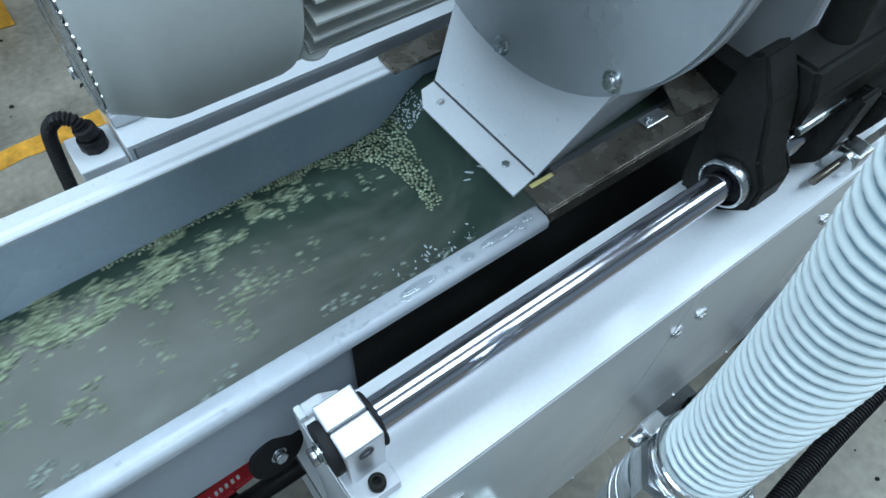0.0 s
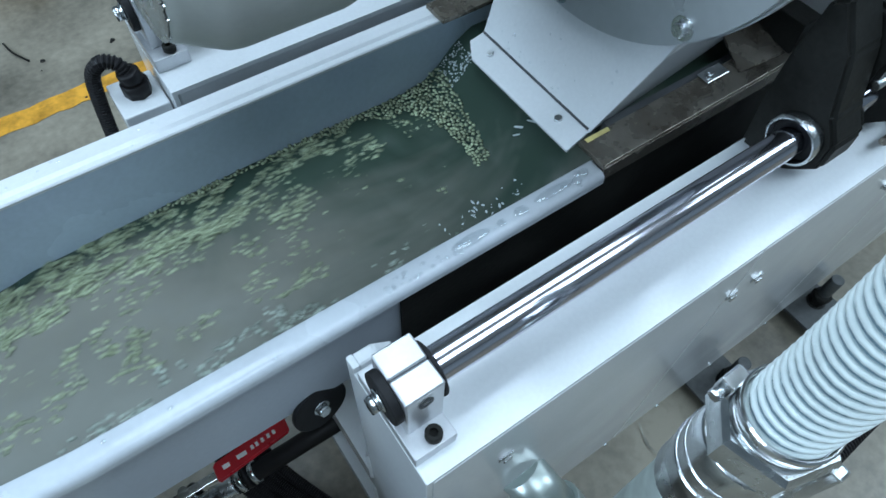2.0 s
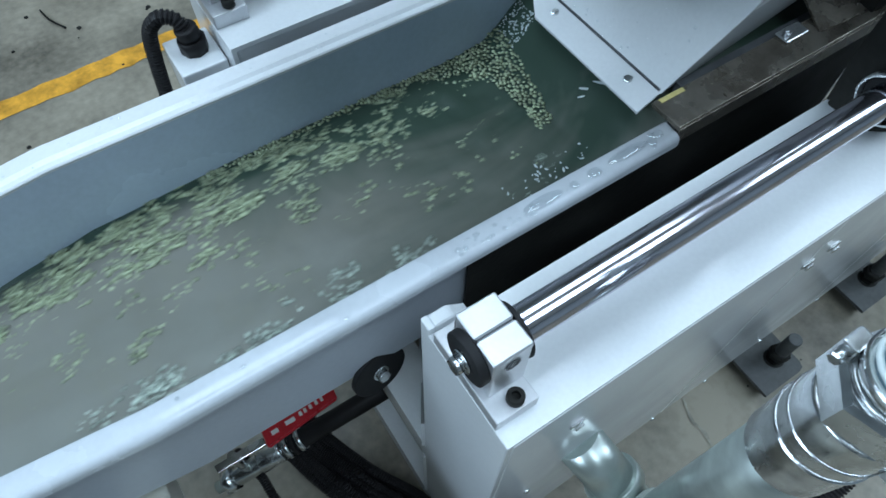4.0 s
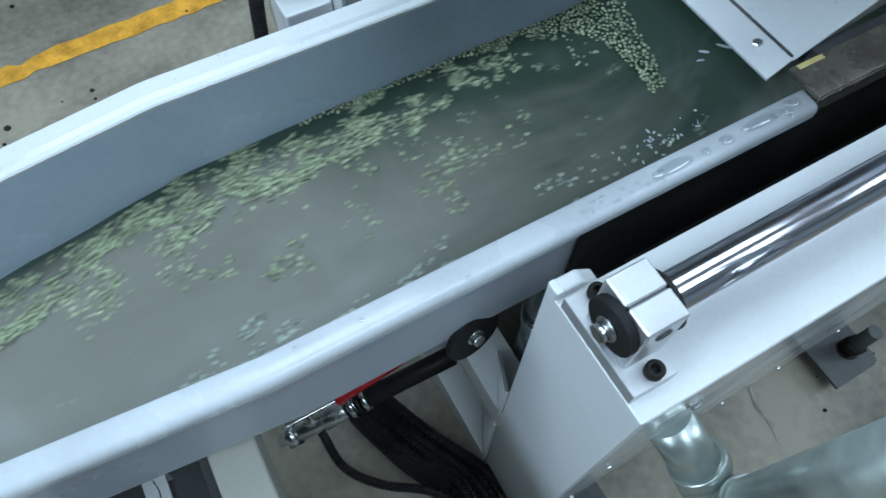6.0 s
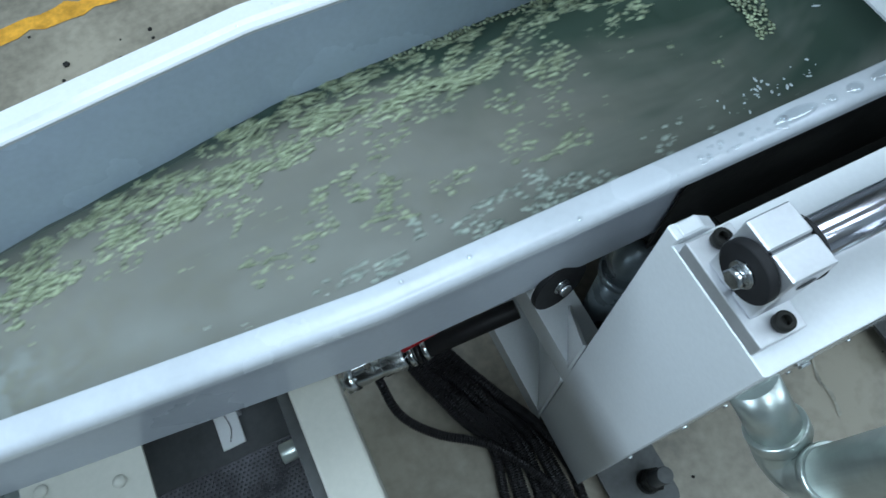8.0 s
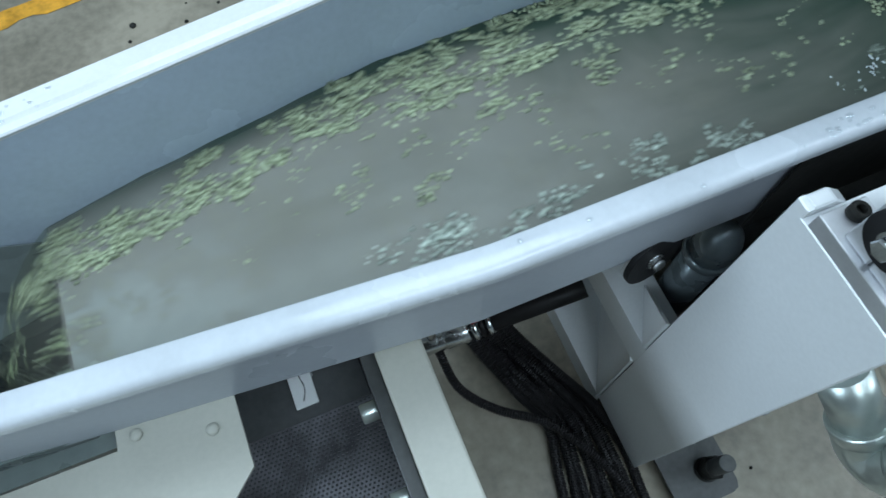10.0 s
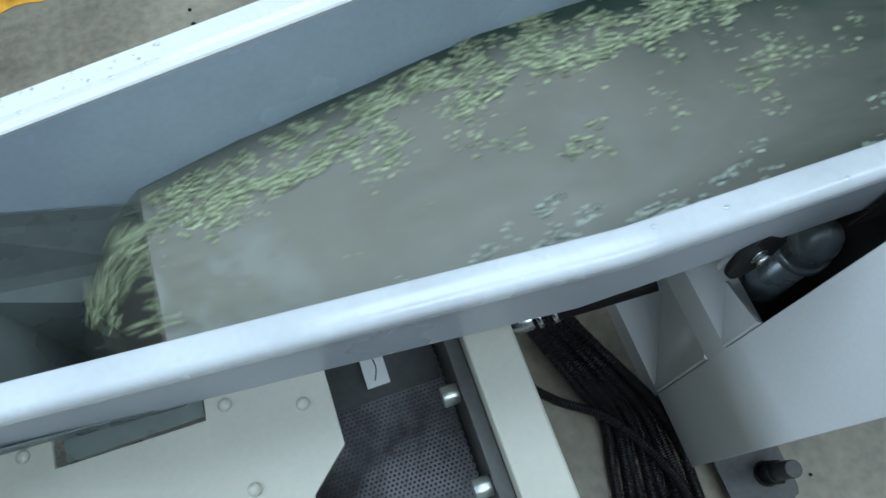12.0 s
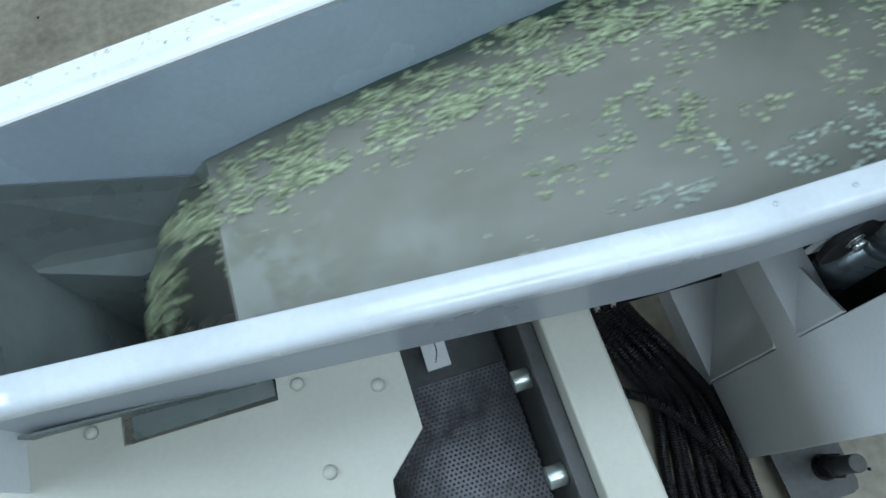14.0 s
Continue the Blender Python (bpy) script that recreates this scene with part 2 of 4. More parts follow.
def prism(bm, poly, axis, a, b):
    """A polygon of two coordinates (in the order of the other two axes), extruded along axis from a to b."""
    def at(p, w):
        q = list(p)
        q.insert(axis, w)
        return q
    va, vb = [bm.verts.new(at(p, a)) for p in poly], [bm.verts.new(at(p, b)) for p in poly]
    n = len(poly)
    bm.faces.new(va)
    bm.faces.new(vb[::-1])
    for i in range(n):
        bm.faces.new((va[i], vb[i], vb[(i + 1) % n], va[(i + 1) % n]))
    bmesh.ops.recalc_face_normals(bm, faces=bm.faces[:])


def slab(bm, quad, thick):
    """A sheet with the given corners, thickened against its normal."""
    q = [Vector(p) for p in quad]
    n = (q[1] - q[0]).cross(q[2] - q[0]).normalized() * -thick
    a, b = [bm.verts.new(p) for p in q], [bm.verts.new(p + n) for p in q]
    k = len(q)
    bm.faces.new(a)
    bm.faces.new(b[::-1])
    for i in range(k):
        bm.faces.new((a[i], b[i], b[(i + 1) % k], a[(i + 1) % k]))
    bmesh.ops.recalc_face_normals(bm, faces=bm.faces[:])


def hexhead(bm, c, axis, r, h, washer=0.0):
    c, d = Vector(c), Vector(axis).normalized()
    if washer:
        rod(bm, c, c + d * 0.002, washer, 20)
        c = c + d * 0.002
    sweep(bm, [c, c + d * h * 0.85, c + d * h], [r, r, r * 0.86], 6)
    for f in bm.faces[-8:]:
        f.smooth = False


def sockethead(bm, c, axis, r, h):
    c, d = Vector(c), Vector(axis).normalized()
    ring(bm, c, d, r * 0.5, r, h, 20)
    rod(bm, c, c + d * h * 0.45, r * 0.52, 6)


def curve_pts(ctrl, n):
    """A smooth line through control points."""
    c = [Vector(p) for p in ctrl]
    c = [2 * c[0] - c[1]] + c + [2 * c[-1] - c[-2]]
    out = []
    for i in range(1, len(c) - 2):
        for k in range(n):
            t = k / n
            out.append(0.5 * ((2 * c[i]) + (c[i + 1] - c[i - 1]) * t + (2 * c[i - 1] - 5 * c[i] + 4 * c[i + 1] - c[i + 2]) * t * t + (3 * c[i] - c[i - 1] - 3 * c[i + 1] + c[i + 2]) * t ** 3))
    return out + [c[-2]]


ROOT = {}


def thing(name, base, label, category, group="", kind=""):
    ob = new(name)
    ob.empty_display_size = 0.02
    ob.location = base
    ROOT[ob] = Vector(base)
    return tagged(ob, label, category, group, kind)


def part(name, bm, material, parent=None, label="", smooth=False):
    """Links a bmesh, drawn in world metres, as one mesh under a thing or a part."""
    me = bpy.data.meshes.new(name)
    base = ROOT[parent] if parent else Vector((0, 0, 0))
    bmesh.ops.translate(bm, verts=bm.verts[:], vec=-base)
    if smooth:
        for f in bm.faces:
            f.smooth = True
    bm.to_mesh(me)
    bm.free()
    for m in (material if isinstance(material, (list, tuple)) else [material]):
        me.materials.append(m)
    ob = new(name, me)
    if parent:
        ob.parent = parent
        ROOT[ob] = base
    else:
        ROOT[ob] = Vector((0, 0, 0))
    return tagged(ob, label)


def P(name, parent, material, fn, *args, label="", smooth=False, **kw):
    """A part drawn by one helper call."""
    bm = bmesh.new()
    fn(bm, *args, **kw)
    return part(name, bm, material, parent, label, smooth)


def alone(name, material, fn, args, label, category, group="", kind="", smooth=False):
    return tagged(P(name, None, material, fn, *args, smooth=smooth), label, category, group, kind)

# ---------------------------------------------------------------- setting
def sheet_grid(bm, x0, x1, y0, y1, z, nx, ny):
    rows = [[bm.verts.new((x0 + (x1 - x0) * i / nx, y0 + (y1 - y0) * j / ny, z)) for j in range(ny + 1)] for i in range(nx + 1)]
    for i in range(nx):
        for j in range(ny):
            bm.faces.new((rows[i][j], rows[i + 1][j], rows[i + 1][j + 1], rows[i][j + 1]))


alone("floor", CONCRETE, sheet_grid, (-9, 9, -8, 9, 0.0, 12, 12), "stained grey-brown concrete workshop floor", "floor", kind="structure")
for nm, lo, hi in (("wall_north", (-9, 9, 0), (9, 9.2, 6)), ("wall_south", (-9, -8.2, 0), (9, -8, 6)), ("wall_east", (9, -8, 0), (9.2, 9, 6)), ("wall_west", (-9.2, -8, 0), (-9, 9, 6))):
    alone(nm, WALLM, box, (lo, hi), "plain grey painted workshop hall wall", "wall", kind="structure")
alone("ceiling", CEILM, box, ((-9, -8, 6.0), (9, 9, 6.2)), "plain grey workshop hall ceiling", "ceiling", kind="structure")


def worn_line(bm):
    """A painted stripe with a ragged edge."""
    rng = random.Random(4)
    n = 160
    prev = None
    for i in range(n + 1):
        x = -4.2 + 6.4 * i / n
        c = 1.888 + 0.05 * (x + 0.3) - 0.05 * max(0, -0.6 - x)
        lo, hi = c - 0.042 + rng.uniform(-0.006, 0.006), c + 0.042 + rng.uniform(-0.006, 0.006)
        if x < -0.62:
            lo += abs(noise.noise((x * 9, 3, 0))) * 0.05
            hi -= abs(noise.noise((x * 11, 7, 0))) * 0.04
        cur = (bm.verts.new((x, lo, 0.002)), bm.verts.new((x, hi, 0.002)))
        if prev:
            bm.faces.new((prev[0], cur[0], cur[1], prev[1]))
        prev = cur


alone("floor_line", YELLOW, worn_line, (), "worn yellow marking line painted on the floor", "floor marking", kind="structure")


# ---------------------------------------------------------------- water trough
BEND, END = -0.305, -1.02


def narrowing(x):
    return max(0.0, (BEND - x) / 0.6)


def y_near(x):
    return 0.197 + 0.055 * narrowing(x)


def y_far(x):
    return 0.557 - 0.055 * narrowing(x)


def z_rim(x):
    return 0.957 - 0.022 * narrowing(x)


def stations(bm, xs, profile):
    """Skin a closed profile (a function of x giving y, z corners) along x."""
    rows = [[bm.verts.new((x, y, z)) for y, z in profile(x)] for x in xs]
    n = len(rows[0])
    for a, b in zip(rows, rows[1:]):
        for k in range(n):
            bm.faces.new((a[k], a[(k + 1) % n], b[(k + 1) % n], b[k]))
    bm.faces.new(rows[0])
    bm.faces.new(rows[-1][::-1])
    bmesh.ops.recalc_face_normals(bm, faces=bm.faces[:])


trough = thing("water_trough", (-0.2, 0.377, 0.735), "long white painted sheet-metal water trough full of floating pellets", "trough")
XS = [0.86, BEND + 0.012, BEND, BEND - 0.012, END]
LONG = [0.86, BEND + 0.012, BEND, BEND - 0.012, -0.768]
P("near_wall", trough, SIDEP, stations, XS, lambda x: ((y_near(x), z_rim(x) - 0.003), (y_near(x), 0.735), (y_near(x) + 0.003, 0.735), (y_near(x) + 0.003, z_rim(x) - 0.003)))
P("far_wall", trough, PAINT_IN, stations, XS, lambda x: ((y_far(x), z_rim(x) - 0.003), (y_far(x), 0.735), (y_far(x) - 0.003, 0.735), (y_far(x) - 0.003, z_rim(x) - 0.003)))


def rim_profile(edge, out, width):
    """A folded rim: rounded inner edge, flat top, wide rounded fold and a short lip hanging outside."""
    def prof(x):
        e, z = edge(x), z_rim(x)
        pts = [(e - out * 0.004, z - 0.004), (e - out * 0.0032, z - 0.0015), (e - out * 0.001, z)]
        for k in range(6):
            a = math.radians(18 * k)
            pts.append((e + out * (width - 0.011 + 0.011 * math.sin(a)), z - 0.011 + 0.011 * math.cos(a)))
        return pts + [(e + out * width, z - 0.019), (e + out * (width - 0.003), z - 0.019), (e + out * (width - 0.003), z - 0.012), (e + out * (width - 0.011), z - 0.004), (e, z - 0.004)]
    return prof


RIMX = [0.402, 0.2, 0.0, -0.2, BEND + 0.02, BEND + 0.006, BEND - 0.006, BEND - 0.02, -0.5, -0.7, -0.9, END]
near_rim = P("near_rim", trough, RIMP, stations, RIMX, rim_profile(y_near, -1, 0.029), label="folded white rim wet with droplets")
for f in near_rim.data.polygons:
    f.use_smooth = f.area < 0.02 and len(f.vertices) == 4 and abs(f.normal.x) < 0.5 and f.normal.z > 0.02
def far_profile(x):
    e, z = y_far(x), z_rim(x)
    return ((e - 0.003, z - 0.006), (e - 0.004, z - 0.001), (e - 0.002, z + 0.001), (e + 0.001, z + 0.001), (e + 0.004, z - 0.0028), (e + 0.011, z - 0.0028), (e + 0.016, z + 0.001),
            (e + 0.041, z), (e + 0.044, z - 0.003), (e + 0.044, z - 0.016), (e + 0.041, z - 0.016), (e + 0.041, z - 0.005), (e, z - 0.006))


P("far_rim", trough, PAINT, stations, RIMX, far_profile, label="folded white rim with a beaded inner edge")
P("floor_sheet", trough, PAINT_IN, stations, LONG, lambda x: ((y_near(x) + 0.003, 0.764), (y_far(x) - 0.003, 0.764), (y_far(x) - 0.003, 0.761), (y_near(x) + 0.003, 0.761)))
P("underside", trough, PAINT, stations, LONG, lambda x: ((y_near(x) + 0.003, 0.738), (y_far(x) - 0.003, 0.738), (y_far(x) - 0.003, 0.735), (y_near(x) + 0.003, 0.735)))
P("back_end", trough, PAINT, box, (0.86, 0.19, 0.735), (0.864, 0.565, 0.96))


yn = y_near(-0.9) + 0.004
P("outlet_ledge", trough, SHADE_METAL, slab, [(-0.785, 0.507, 0.752), (-0.80, 0.468, 0.66), (-0.90, 0.44, 0.67), (-1.012, 0.455, 0.74), (-1.014, 0.489, 0.89)], 0.003, label="sloping wet ledge beside the outlet")
P("outlet_side", trough, SHADE_METAL, slab, [(-0.90, 0.44, 0.669), (-0.80, 0.468, 0.659), (-0.79, 0.455, 0.35), (-0.90, 0.42, 0.35)], 0.003)
P("outlet_corner", trough, SHADE_METAL, slab, [(-1.012, 0.455, 0.739), (-0.90, 0.44, 0.669), (-0.90, 0.42, 0.35), (-0.99, 0.43, 0.35)], 0.003)
P("outlet_end", trough, SHADE_METAL, slab, [(-1.015, yn + 0.005, 0.93), (-1.015, 0.487, 0.93), (-0.965, 0.47, 0.35), (-0.965, 0.27, 0.35)], 0.003)
P("outlet_near", trough, SHADE_METAL, slab, [(-0.775, y_near(-0.775) + 0.004, 0.74), (-0.775, 0.27, 0.35), (-0.97, 0.27, 0.35), (-1.015, yn, 0.76)], 0.003)
P("outlet_cheek", trough, SHADE_METAL, box, (-0.81, 0.497, 0.35), (-0.7765, 0.505, 0.745))
# pit bottom and front, their darkness at depth put into the colour
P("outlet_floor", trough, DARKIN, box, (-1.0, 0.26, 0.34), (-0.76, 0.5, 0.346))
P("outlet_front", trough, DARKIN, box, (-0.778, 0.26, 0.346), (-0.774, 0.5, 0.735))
P("end_plate", trough, PAINT, box, (END - 0.003, 0.2, 0.735), (END, 0.56, 0.93))
# two black sheets added for the deep shade between trough and cabinet
P("gap_shade_sheet", trough, BLACK, box, (0.085, 0.190, 0.70), (0.86, 0.1935, 0.935), label="black sheet standing in for shade in the gap beside the trough")
P("gap_shade_floor", trough, BLACK, box, (0.20, 0.110, 0.70), (0.86, 0.1895, 0.704))
for sgn, y0, y1 in ((1, 0.176, 0.229), (-1, 0.542, 0.592)):
    bar = thing("edge_bar", (0.6, (y0 + y1) / 2, 0.957), "wet bare steel bar lying along the trough rim", "steel bar", group="edge bars")
    P("bar", bar, STAIN, box, (0.403 if sgn > 0 else 0.392, y0, 0.9575), (0.86, y1, 0.966), 0.0015)
    if sgn > 0:
        P("sealant", bar, BRASS, box, (0.412, 0.220, 0.966), (0.455, 0.2275, 0.9675), 0.001, label="smear of yellowed sealant")
        P("lip", bar, STAIN, box, (0.403, 0.174, 0.935), (0.86, 0.1765, 0.962), 0.0008)

# water: level upstream, sinking towards the lip, then falling
LEVEL = [(0.86, 0.922), (0.46, 0.918), (0.425, 0.90), (0.39, 0.865), (0.36, 0.845), (0.31, 0.838), (0.1, 0.837), (-0.1, 0.832), (-0.3, 0.823), (-0.45, 0.81), (-0.6, 0.796), (-0.7, 0.783), (-0.76, 0.773), (-0.785, 0.767), (-0.81, 0.757), (-0.835, 0.742), (-0.86, 0.721), (-0.885, 0.692), (-0.905, 0.662), (-0.925, 0.62), (-0.94, 0.57), (-0.95, 0.5)]


def water_z(x):
    for (xa, za), (xb, zb) in zip(LEVEL, LEVEL[1:]):
        if x >= xb:
            return zb + (za - zb) * (x - xb) / (xa - xb)
    return LEVEL[-1][1]


def spill_edge(x):
    """How far the falling water draws in from the far wall."""
    return 0.55 * max(0.0, -0.77 - x) + 2.2 * max(0.0, -0.77 - x) ** 2


def water_sheet(bm):
    xs = [0.85 - 0.01 * i for i in range(178)] + [-0.925 - 0.004 * i for i in range(7)]
    ny = 44
    rows = []
    for x in xs:
        a, b = y_near(x) + 0.0035, y_far(x) - 0.0035 - spill_edge(x)
        fade = min(1, max(0, (x + 0.78) / 0.1))
        # choppy where the inflow drops in
        chop = math.exp(-((x - 0.26) / 0.11) ** 2)
        row = []
        for j in range(ny + 1):
            y = a + (b - a) * j / ny
            wave = 0.0022 * noise.noise((x * 14, y * 22, 0)) + 0.0012 * noise.noise((x * 45, y * 70, 5))
            wave += chop * (0.004 * noise.noise((x * 30, y * 34, 9)) + 0.002 * noise.noise((x * 70, y * 80, 2)))
            row.append(bm.verts.new((x, y, water_z(x) + fade * wave)))
        rows.append(row)
    for a, b in zip(rows, rows[1:]):
        for j in range(ny):
            bm.faces.new((a[j], a[j + 1], b[j + 1], b[j])).smooth = True
    bmesh.ops.recalc_face_normals(bm, faces=bm.faces[:])


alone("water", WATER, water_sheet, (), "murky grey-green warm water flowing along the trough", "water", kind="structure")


# ---------------------------------------------------------------- guide cabinets, one on each side of the trough
def cabinet(name, y0, y1, near):
    c = thing(name, (0.5, (y0 + y1) / 2, 0.05), "long white painted sheet-metal machine cabinet carrying a guide rod", "machine cabinet", group="guide cabinets")
    P("body", c, PAINT, box, (-0.018, y0 + 0.003, 0.165), (1.9, y1 - 0.02, 0.955), 0.004)
    P("top_panel", c, PAINT, box, (-0.0185, y0, 0.955), (1.9, y1 - 0.017, 0.962))
    bm = bmesh.new()
    prism(bm, [(y1, 0.068), (y1, 0.976), (y1 - 0.0165, 0.976), (y1 - 0.0165, 0.962), (y0, 0.962), (y0, 0.068)], 0, -0.0262, -0.0185)
    bmesh.ops.bevel(bm, geom=[e for e in bm.edges if all(v.co.x < -0.026 for v in e.verts)], offset=0.0012, segments=1, affect="EDGES")
    part("front_panel", bm, PAINT, c)
    # dark box added for the shade below the body
    P("base_shade_box", c, DARKIN, box, (0.0, y0 + 0.02, 0.0), (1.9, y1 - 0.02, 0.164))
    if near:
        bm = bmesh.new()
        prism(bm, [(-0.0185, 0.80), (-0.0185, 0.976), (0.006, 0.976), (0.03, 0.955), (0.03, 0.90)], 1, y1 - 0.0165, y1)
        bmesh.ops.bevel(bm, geom=bm.edges[:], offset=0.002, segments=1, affect="EDGES")
        part("corner_post", bm, PAINT, c)
        for x0, x1 in ((-0.0183, 0.4885), (0.4915, 0.955), (0.957, 1.42), (1.422, 1.88)):
            P("door", c, PAINT, box, (x0, y0 - 0.001, 0.167), (x1, y0 + 0.0025, 0.9545), 0.0012)
        for x, z in ((0.089, 0.842), (0.494, 0.836), (0.551, 0.832), (0.86, 0.835)):
            latch = P("latch", c, ZINC, box, (x - 0.011, y0 - 0.004, z - 0.004), (x + 0.011, y0 + 0.003, z + 0.006), 0.001, label="small zinc latch")
            P("catch", latch, ZINC, box, (x - 0.006, y0 - 0.008, z - 0.007), (x + 0.006, y0 - 0.004, z + 0.002), 0.001)
        for x, z in ((0.066, 0.19), (0.061, 0.525), (0.30, 0.18), (0.46, 0.18), (0.62, 0.18), (0.8, 0.18), (1.0, 0.18)):
            P("screw", c, ZINC, hexhead, (x, y0 + 0.003, z), (0, -1, 0.1), 0.006, 0.006, 0.008)
    return c


cabinet("guide_cabinet", -0.034, 0.125, True)
cabinet("guide_cabinet", 0.624, 0.80, False)


def shaft_support(y, x, z):
    """A split clamp that holds a rod's end, with its screws, stop washer and end bolt."""
    s = thing("shaft_support", (x, y, z), "split aluminium shaft clamp screwed to the cabinet top", "shaft clamp", group="shaft clamps")
    P("base", s, ALU, box, (x - 0.0296, y - 0.056, z), (x + 0.022, y + 0.058, z + 0.022), 0.0015)
    bm = bmesh.new()
    prism(bm, [(x - 0.022, z + 0.022), (x + 0.022, z + 0.022), (x + 0.022, z + 0.105), (x - 0.022, z + 0.105)], 1, y - 0.030, y - 0.0012)
    bmesh.ops.bevel(bm, geom=bm.edges[:], offset=0.0015, segments=1, affect="EDGES")
    part("clamp_half", bm, ALU, s)
    bm = bmesh.new()
    prism(bm, [(x - 0.022, z + 0.022), (x + 0.022, z + 0.022), (x + 0.022, z + 0.105), (x - 0.022, z + 0.105)], 1, y + 0.0012, y + 0.032)
    bmesh.ops.bevel(bm, geom=bm.edges[:], offset=0.0015, segments=1, affect="EDGES")
    part("clamp_half", bm, ALU, s)
    P("split_gap", s, DARKIN, box, (x - 0.02, y - 0.0013, z + 0.022), (x + 0.02, y + 0.0013, z + 0.1025), label="dark split between the halves")
    for dy in (-0.0445, 0.0455):
        P("cap_screw", s, BLACK, sockethead, (x, y + dy, z + 0.022), (0, 0, 1), 0.0095, 0.012, label="black socket cap screw")
    P("pinch_bore", s, DARKIN, ring, (x, y - 0.0305, z + 0.085), (0, -1, 0), 0.005, 0.0085, 0.001)
    P("stop_washer", s, RUBBER, rod, (x - 0.033, y, z + 0.074), (x - 0.0225, y, z + 0.074), 0.0295, 40, 0.0015, label="black stop washer")
    bolt = P("end_bolt", s, ZINC, rod, (x - 0.036, y, z + 0.074), (x - 0.033, y, z + 0.074), 0.013, 24)
    P("bolt_head", bolt, ZINC, hexhead, (x - 0.036, y, z + 0.074), (-1, 0, 0), 0.0105, 0.010)
    return s


shaft_support(0.043, 0.004, 0.962)
shaft_support(0.727, 0.004, 0.962)
for y in (0.043, 0.727):
    g = thing("guide_rod", (0.02, y, 1.036), "polished chrome guide rod above the cabinet top", "guide rod", group="guide rods")
    P("shaft", g, CHROME, rod, (0.0262, y, 1.036), (1.5, y, 1.036), 0.020, 64, 0.001, smooth=False)
    P("collar", g, RUBBER, ring, (0.0265, y, 1.036), (1, 0, 0), 0.0203, 0.031, 0.005, label="black rubber collar")


# ---------------------------------------------------------------- black carriage on the rods
def carriage(y, s):
    c = thing("slide_carriage", (0.66, y, 0.98), "black painted cast carriage with a linear bearing on the rod", "carriage", group="slide carriages")

    def block(nm, poly, x0, x1, bev=0.004):
        bm = bmesh.new()
        prism(bm, [(y + s * a, b) for a, b in poly], 0, x0, x1)
        bmesh.ops.bevel(bm, geom=bm.edges[:], offset=bev, segments=2, affect="EDGES")
        part(nm, bm, BLACK, c)

    block("housing", ((0.062, 0.966), (0.067, 1.05), (0.065, 1.12), (0.058, 1.172), (0.056, 1.2), (0.036, 1.215), (0.0, 1.16), (-0.024, 1.082), (-0.045, 1.051), (-0.045, 1.011), (-0.020, 0.985), (0.0, 0.968)), 0.592, 0.652, 0.006)
    block("nose", ((0.03, 0.968), (0.03, 1.08), (-0.024, 1.072), (-0.041, 1.048), (-0.040, 1.011), (-0.016, 0.985), (0.0, 0.968)), 0.6525, 0.664)
    block("bridge", ((0.066, 1.085), (0.063, 1.165), (0.048, 1.19), (-0.008, 1.19), (-0.022, 1.15), (-0.02, 1.10), (0.0, 1.085)), 0.6525, 0.98, 0.006)
    block("rear_wing", ((0.067, 0.966), (0.067, 1.0845), (-0.02, 1.0845), (-0.04, 1.125), (-0.047, 1.12), (-0.045, 1.03), (-0.040, 1.002), (-0.008, 0.968)), 0.755, 0.80)
    block("rear_housing", ((0.06, 0.97), (0.06, 1.0845), (-0.02, 1.0845), (-0.05, 1.09), (-0.058, 1.05), (-0.045, 1.01), (-0.015, 0.972)), 0.84, 0.92)
    P("bearing_ring", c, ZINC, ring, (0.572, y, 1.036), (1, 0, 0), 0.0308, 0.0345, 0.0195, label="steel bearing ring")
    P("bearing_seal", c, RUBBER, ring, (0.583, y, 1.036), (1, 0, 0), 0.0202, 0.0305, 0.0085)
    P("post", c, BLACK, rod, (0.735, y + s * 0.025, 1.185), (0.80, y + s * 0.07, 1.62), 0.024, 24, 0.003)
    P("tie_bar", c, BLACK, box, (0.86, y - 0.03, 1.1905), (0.95, y + 0.03, 1.26), 0.004)
    P("pin", c, ZINC, rod, (0.6525, y - s * 0.022, 1.105), (0.7545, y - s * 0.022, 1.105), 0.0065, 16, label="bright steel pin")


carriage(0.043, 1)
carriage(0.727, -1)
adj = thing("adjuster", (0.8, -0.02, 0.98), "rusty threaded rod with a zinc adjusting nut", "adjuster")
P("threaded_rod", adj, STAIN, rod, (0.74, -0.012, 0.985), (0.95, -0.012, 0.985), 0.006, 12)
P("nut", adj, ZINC, hexhead, (0.80, -0.012, 0.985), (1, 0, 0), 0.02, 0.02, 0.022)
P("nut_block", adj, ZINC, box, (0.82, -0.03, 0.962), (0.86, 0.006, 1.0), 0.003)


# ---------------------------------------------------------------- cutting chamber over the trough's upstream end
ch = thing("cutting_chamber", (0.6, 0.385, 0.93), "pale blue-white pelletizer cutting chamber with a round bolted cover", "machine")


